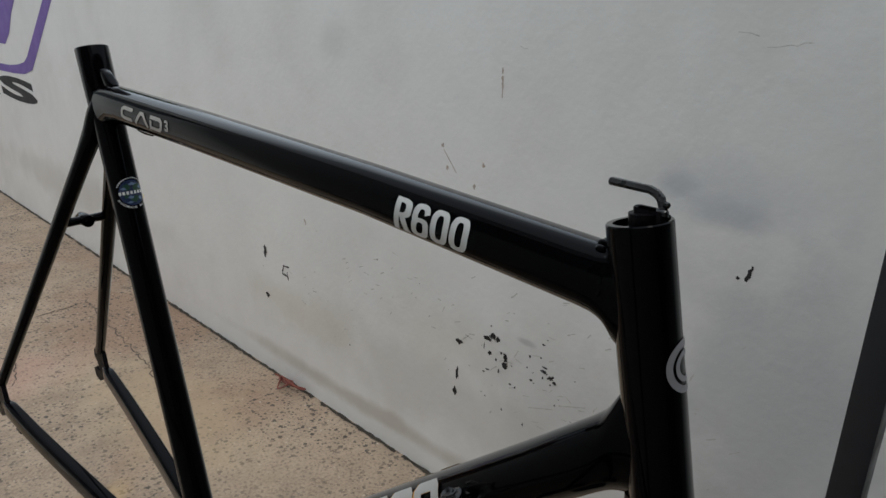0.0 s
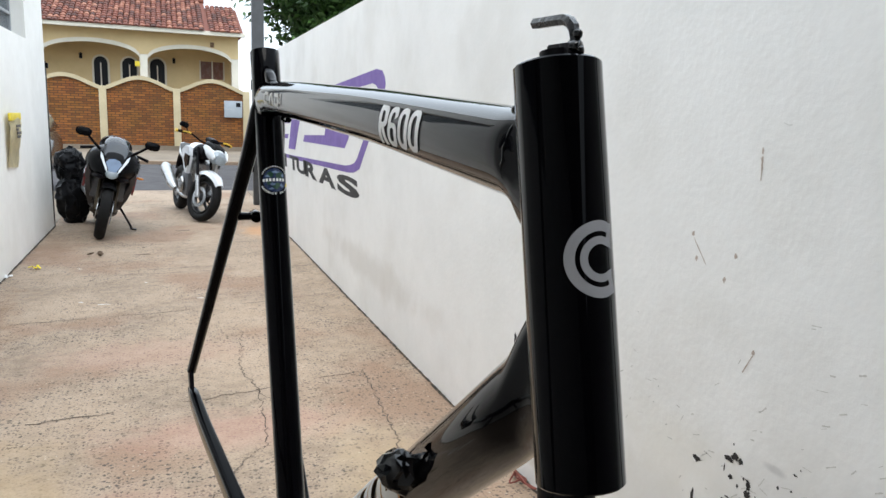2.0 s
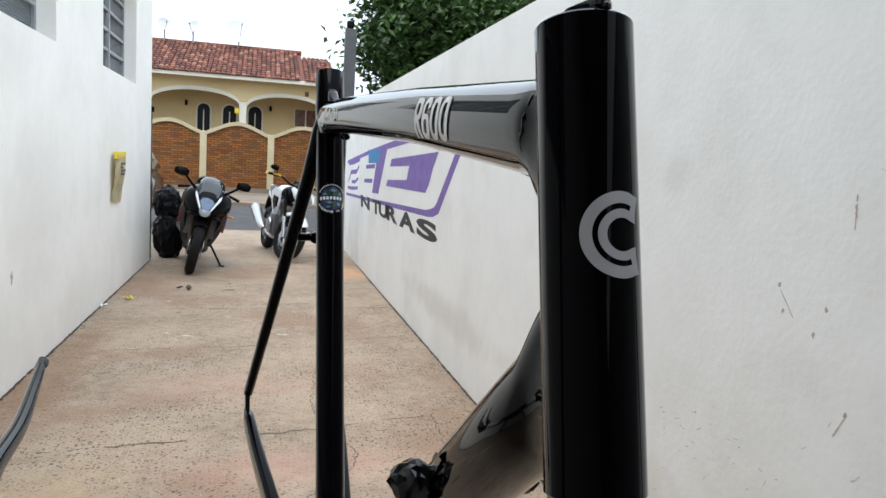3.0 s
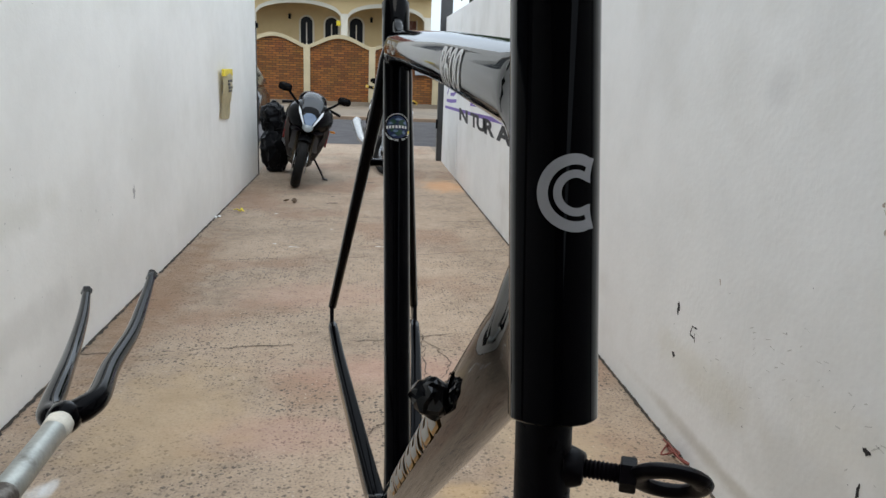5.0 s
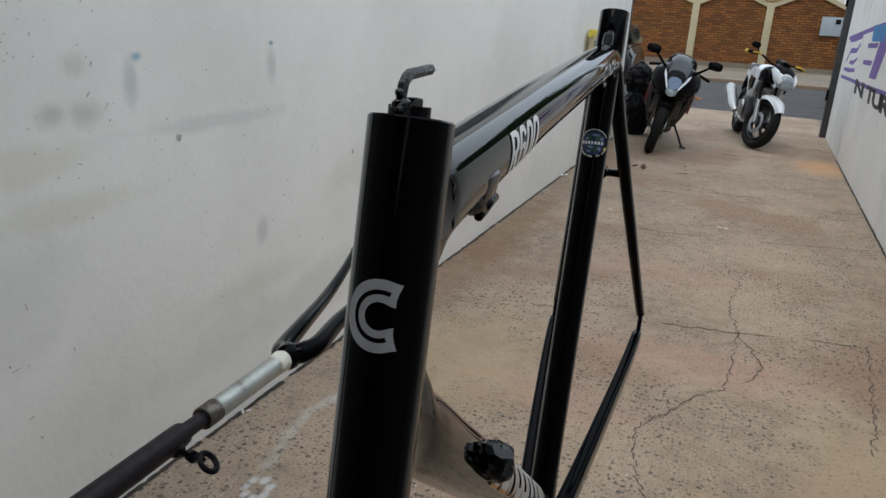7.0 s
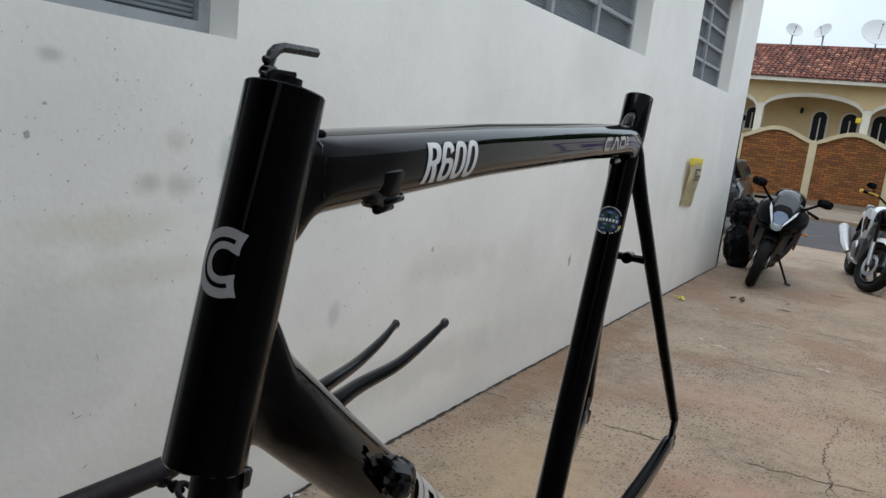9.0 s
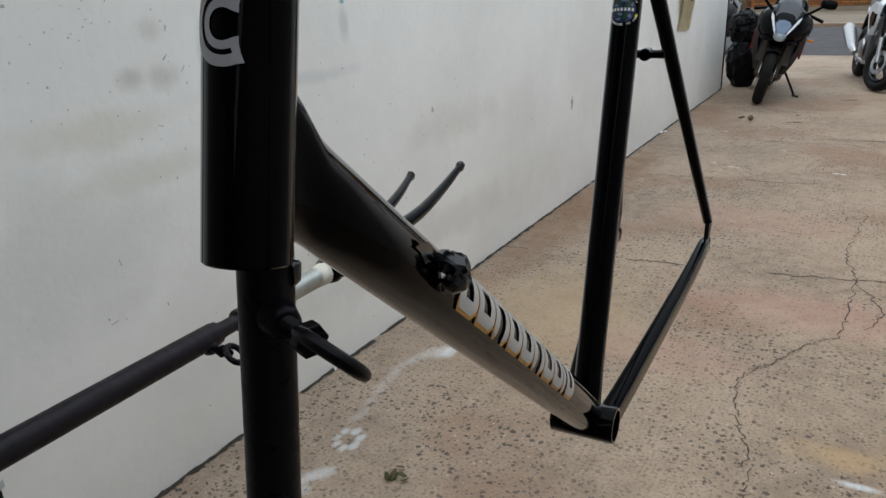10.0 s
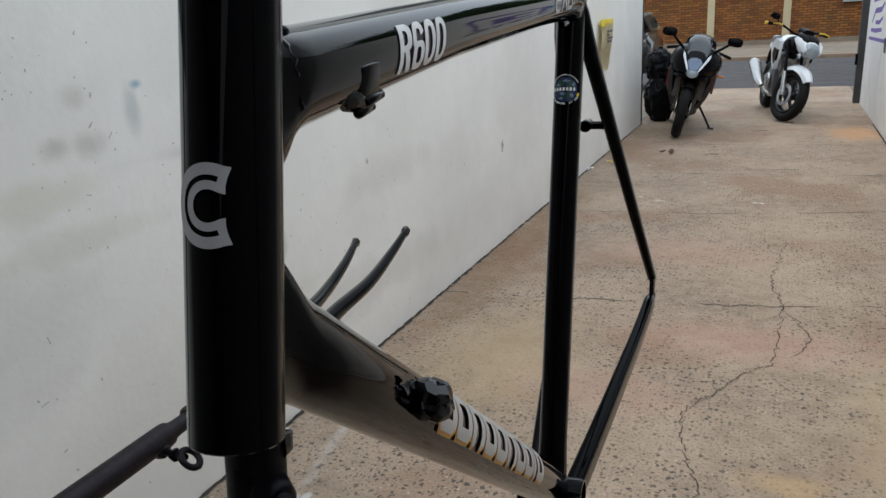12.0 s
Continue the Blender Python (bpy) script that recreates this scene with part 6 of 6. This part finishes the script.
    part("belly_pan", body([(-0.30, 0, 0.36, 0.10, 0.06), (-0.5, 0, 0.26, 0.15, 0.08), (-0.85, 0, 0.25, 0.14, 0.07), (-0.98, 0, 0.30, 0.05, 0.03)]), M_GLOSSBLK, m)
    part("fuel_tank", body([(-0.46, 0, 0.90, 0.10, 0.08), (-0.55, 0, 0.95, 0.17, 0.12), (-0.72, 0, 0.96, 0.17, 0.12), (-0.88, 0, 0.88, 0.09, 0.07)]), M_GLOSSBLK, m)
    part("seat", body([(-0.86, 0, 0.84, 0.09, 0.04), (-1.0, 0, 0.83, 0.14, 0.05), (-1.22, 0, 0.88, 0.13, 0.05), (-1.30, 0, 0.92, 0.08, 0.03)]), M_SEAT, m)
    part("tail", body([(-1.0, 0, 0.78, 0.12, 0.05), (-1.3, 0, 0.86, 0.12, 0.07), (-1.62, 0, 0.95, 0.05, 0.03)]), M_SILVERP, m)
    part("swingarm", box((-1.42, -0.13, 0.28), (-0.82, 0.13, 0.36), 0.03), M_ALLOY, m)
    part("exhaust", tube([(-0.9, -0.18, 0.35), (-1.1, -0.21, 0.40), (-1.6, -0.23, 0.55)], [0.03, 0.06, 0.065], 14), M_CHROME, m)
    pair("handlebar", m, lambda s: tube([(-0.30, 0.11 * s, 0.90), (-0.33, 0.20 * s, 0.93), (-0.40, 0.34 * s, 0.89)], [0.016, 0.016, 0.018], 10), M_SATIN)
    for s in (-1, 1):
        mir = part("mirror", body([(0.005, s * 0.335, 1.075, 0.042, 0.024), (-0.015, s * 0.335, 1.078, 0.076, 0.046), (-0.06, s * 0.335, 1.078, 0.068, 0.040)], 2.8), M_GLOSSBLK, m)
        part("mirror_stalk", tube([(-0.06, s * 0.15, 0.93), (-0.05, s * 0.22, 0.985), (-0.03, s * 0.29, 1.050)], [0.018, 0.014, 0.014], 10), M_GLOSSBLK, mir)
        s < 0 or part("indicator", body([(-0.16, s * 0.285, 0.70, 0.03, 0.010), (-0.18, s * 0.29, 0.70, 0.035, 0.014), (-0.21, s * 0.285, 0.70, 0.02, 0.010)]), M_AMBER, m, "amber indicator")
    stand_leg = part("side_stand", tube([(-0.62, 0.14, 0.33), (-0.56, 0.24, 0.21), (-0.52, 0.33, 0.098)], [0.014, 0.012, 0.012], 10), M_SATIN, m)
    part("foot", box((-0.56, 0.31, 0.088), (-0.48, 0.38, 0.102), 0.004), M_SATIN, stand_leg)
    return m


def naked_bike():
    m = thing("motorcycle", (0, 0, 0), "white and black naked motorcycle with yellow levers, parked", "motorcycle", "parked motorcycles")
    wheel(m, 0, 0.30, 0.115, "front_wheel", 5)
    wheel(m, -1.36, 0.31, 0.145, "rear_wheel", 5)
    pair("fork_leg", m, lambda s: tube([(0, 0.10 * s, 0.29), (-0.05, 0.10 * s, 0.42), (-0.10, 0.10 * s, 0.55)], [0.027, 0.027, 0.024], 12), M_CHROME, "silver fork leg")
    pair("fork_tube", m, lambda s: tube([(-0.10, 0.10 * s, 0.55), (-0.24, 0.10 * s, 0.90)], 0.018, 12), M_SATIN, "dark upper fork tube")
    part("front_fender", add_rings(bmesh.new(), [[Vector((math.cos(a) * (0.335 + dz), y * (0.45 + 0.55 * min(1, (a - 0.5) / 0.7)), 0.30 + math.sin(a) * (0.335 + dz))) for y, dz in ((-0.085, -0.05), (-0.07, -0.005), (0, 0.02), (0.07, -0.005), (0.085, -0.05), (0.07, -0.018), (0, 0.006), (-0.07, -0.018))] for a in np.linspace(0.62, 2.2, 14)]), M_WHITEP, m)
    nose = part("headlight_mask", body([(0.10, 0, 0.82, 0.05, 0.05), (0.07, 0, 0.84, 0.10, 0.09), (0.0, 0, 0.87, 0.12, 0.11), (-0.08, 0, 0.90, 0.10, 0.10)], 2.3), M_WHITEP, m)
    pair("mask_panel", nose, lambda s: add_rings(bmesh.new(), [oval(Vector((x, s * y, z)), Vector((0, 0.012, 0)), Vector((0.02, 0, h)), 12) for x, y, z, h in ((0.125, 0.092, 0.80, 0.02), (0.085, 0.112, 0.845, 0.045), (0.01, 0.126, 0.885, 0.048), (-0.08, 0.122, 0.93, 0.02))]), M_WHITEP, "white cheek of the headlight mask")
    part("headlight", body([(0.150, 0, 0.80, 0.03, 0.03), (0.140, 0, 0.80, 0.078, 0.062), (0.09, 0, 0.815, 0.098, 0.082), (0.05, 0, 0.82, 0.098, 0.082)], 2.6), M_LENS, nose)
    part("fly_screen", body([(0.075, 0, 0.905, 0.075, 0.022), (0.02, 0, 0.935, 0.115, 0.042), (-0.08, 0, 0.975, 0.115, 0.042), (-0.14, 0, 0.99, 0.07, 0.022)], 2.2), M_GLOSSBLK, nose)
    part("meter", body([(-0.06, 0, 1.0, 0.07, 0.04), (-0.16, 0, 1.02, 0.08, 0.04)]), M_SATIN, m)
    part("fuel_tank", body([(-0.40, 0, 0.82, 0.05, 0.04), (-0.48, 0, 0.855, 0.10, 0.075), (-0.60, 0, 0.88, 0.12, 0.085), (-0.76, 0, 0.83, 0.08, 0.05)]), M_WHITEP, m)
    pair("tank_shroud", m, lambda s: add_rings(bmesh.new(), [[Vector((x, s * y0, z)) for x, z in ((-0.20, 0.90), (-0.18, 0.76), (-0.27, 0.57), (-0.36, 0.58), (-0.58, 0.76), (-0.62, 0.86), (-0.40, 0.92))] for y0 in (0.150, 0.195)]), M_WHITEP, "white tank shroud")
    pair("shroud_inlay", m, lambda s: add_rings(bmesh.new(), [[Vector((x, s * y0, z)) for x, z in ((-0.17, 0.80), (-0.20, 0.68), (-0.30, 0.63), (-0.44, 0.74), (-0.40, 0.82))] for y0 in (0.18, 0.203)]), M_GLOSSBLK, "black inlay")
    part("steering_head", body([(-0.12, 0, 0.84, 0.05, 0.07), (-0.20, 0, 0.86, 0.10, 0.10), (-0.30, 0, 0.86, 0.12, 0.10), (-0.40, 0, 0.85, 0.11, 0.085)]), M_SATIN, m, "black steering head cover")
    part("engine", box((-0.78, -0.15, 0.26), (-0.38, 0.15, 0.58), 0.05), M_ENGINE, m)
    part("cylinder", tube([(-0.46, 0, 0.5), (-0.36, 0, 0.74)], [0.12, 0.11], 16), M_CHROME, m)
    part("crank_cover", lathe((-0.58, -0.17, 0.40), (0, -1, 0), [(0, 0.11), (0.02, 0.10), (0.03, 0.06)], 20), M_CHROME, m)
    part("down_pipe", tube(arc_pts([(-0.34, -0.04, 0.62), (-0.24, -0.06, 0.50), (-0.30, -0.08, 0.30), (-0.6, -0.12, 0.25), (-0.85, -0.18, 0.32)], 5), 0.024, 12), M_CHROME, m)
    part("muffler", tube([(-0.82, -0.19, 0.32), (-0.92, -0.22, 0.38), (-1.30, -0.25, 0.56), (-1.36, -0.25, 0.59)], [0.035, 0.068, 0.078, 0.05], 18), M_CHROME, m, "large silver silencer")
    part("frame", tube(arc_pts([(-0.22, 0, 0.84), (-0.50, 0, 0.72), (-0.80, 0, 0.62), (-0.86, 0, 0.36)], 5), 0.035, 10), M_SATIN, m)
    part("seat", body([(-0.70, 0, 0.80, 0.10, 0.04), (-0.90, 0, 0.80, 0.14, 0.05), (-1.15, 0, 0.87, 0.12, 0.05), (-1.36, 0, 0.90, 0.08, 0.03)]), M_SEAT, m)
    part("tail", body([(-0.86, 0, 0.73, 0.12, 0.05), (-1.2, 0, 0.80, 0.12, 0.06), (-1.52, 0, 0.90, 0.05, 0.03)]), M_WHITEP, m)
    part("rear_fender", tube(arc_pts([(-1.42, 0, 0.84), (-1.62, 0, 0.70), (-1.70, 0, 0.55)], 5), 0.05, 10, flat=0.4), M_SATIN, m)
    part("swingarm", box((-1.38, -0.11, 0.28), (-0.80, 0.11, 0.35), 0.03), M_SATIN, m)
    part("handlebar", tube(arc_pts([(-0.30, 0.40, 1.03), (-0.26, 0.24, 1.04), (-0.22, 0.08, 0.98), (-0.22, -0.08, 0.98), (-0.26, -0.24, 1.04), (-0.30, -0.40, 1.03)], 5), 0.012, 10), M_SATIN, m)
    for s in (-1, 1):
        part("grip", tube([(-0.275, s * 0.28, 1.038), (-0.30, s * 0.40, 1.03)], 0.019, 10), M_SATIN, m)
        part("lever", tube([(-0.24, s * 0.25, 1.04), (-0.215, s * 0.30, 1.045), (-0.225, s * 0.37, 1.035)], [0.012, 0.010, 0.008], 8), M_YGRIP, m, "yellow brake or clutch lever")
        part("bar_end", tube([(-0.30, s * 0.40, 1.03), (-0.305, s * 0.425, 1.03)], 0.021, 10), M_YGRIP, m, "yellow bar end")
    mir = part("mirror", body([(-0.17, -0.40, 1.115, 0.045, 0.022), (-0.18, -0.40, 1.115, 0.060, 0.034), (-0.22, -0.40, 1.115, 0.046, 0.025)], 2.6), M_GLOSSBLK, m)
    part("mirror_stalk", tube([(-0.26, -0.28, 1.05), (-0.22, -0.33, 1.08), (-0.20, -0.38, 1.105)], 0.008, 8), M_SATIN, mir)
    part("side_stand", tube([(-0.66, 0.12, 0.30), (-0.62, 0.24, 0.14), (-0.60, 0.30, 0.055)], 0.013, 10), M_SATIN, m)
    # steering turned to the left
    base, axis = Vector((-0.24, 0, 0.90)), Vector((-0.24, 0, 0.60)).normalized()
    steer = Matrix.Translation(base) @ Matrix.Rotation(radians(24), 4, axis) @ Matrix.Translation(-base)
    for ob in m.children:
        if ob.name.split(".")[0] in ("front_wheel", "fork_leg", "fork_tube", "front_fender", "headlight_mask", "meter", "handlebar", "grip", "lever", "bar_end", "indicator", "mirror"):
            for o in (ob, *ob.children):
                o.data.transform(steer)
    return m


def car():
    """Hatchback, its tail towards +x, axles along y."""
    c = thing("car", (-3.18, 13.9, -0.02), "dark parked hatchback car at the street edge", "car")
    paint, glass = mat("dark_car_paint", (0.012, 0.011, 0.012), 0.15, gloss=0.5), mat("dark_car_glass", (0.02, 0.022, 0.025), 0.05)
    low = [(-2.0, 0.30, 0.62, 0.70), (-1.9, 0.26, 0.74, 0.80), (-1.0, 0.22, 0.92, 0.83), (0.0, 0.22, 0.96, 0.84), (1.5, 0.24, 0.98, 0.83), (1.88, 0.30, 0.95, 0.78), (1.95, 0.36, 0.85, 0.72)]
    part("body", add_rings(bmesh.new(), [oval(Vector((-3.18 + x, 13.9, (a + b) / 2)), Vector((0, w, 0)), Vector((0, 0, (b - a) / 2)), 28, 4.5) for x, a, b, w in low]), paint, c)
    cab = [(-0.95, 0.94, 0.74), (-0.45, 1.30, 0.66), (0.0, 1.44, 0.62), (1.2, 1.45, 0.60), (1.7, 1.30, 0.60), (1.86, 0.98, 0.70)]
    part("cabin", add_rings(bmesh.new(), [oval(Vector((-3.18 + x, 13.9, (0.8 + z) / 2)), Vector((0, w, 0)), Vector((0, 0, (z - 0.8) / 2)), 28, 4.0) for x, z, w in cab]), paint, c)
    for s in (-1, 1):
        part("side_window", prism([(-0.4, 0.98), (1.55, 0.98), (1.45, 1.28), (0.0, 1.36)], lambda u, v, w: Vector((-3.18 + u, 13.9 + s * (0.71 - (v - 0.98) * 0.16 + w), v)), 0.02), glass, c, "dark side window", False)
        for x in (-1.25, 1.25):
            wh = part("wheel", torus_bm((-3.18 + x, 13.9 + s * 0.76, 0.28), (0, 1, 0), 0.21, 0.095, 32, 10, 0.95), M_TYRE, c)
            part("rim", lathe((-3.18 + x, 13.9 + s * 0.80, 0.28), (0, s, 0), [(0, 0.17), (0.03, 0.165), (0.035, 0.05)], 20), M_ALLOY, wh)
    part("rear_window", prism([(-0.55, 1.0), (0.55, 1.0), (0.48, 1.30), (-0.48, 1.30)], lambda u, v, w: Vector((-1.27 - (v - 1.0) * 0.55 + w, 13.9 + u, v)), 0.02), glass, c, "", False)
    return c


car()


def park(ob, x, y, heading, lean):
    """Front tyre's foot at (x, y); heading and lean to its left in degrees."""
    ob.matrix_basis = Matrix.Translation((x, y, 0)) @ Matrix.Rotation(radians(heading), 4, "Z") @ Matrix.Rotation(radians(-lean), 4, "X")


park(sport_bike(), -0.222, 8.60, -86.0, 13.0)
park(naked_bike(), 0.868, 9.76, -80.0, 7.0)
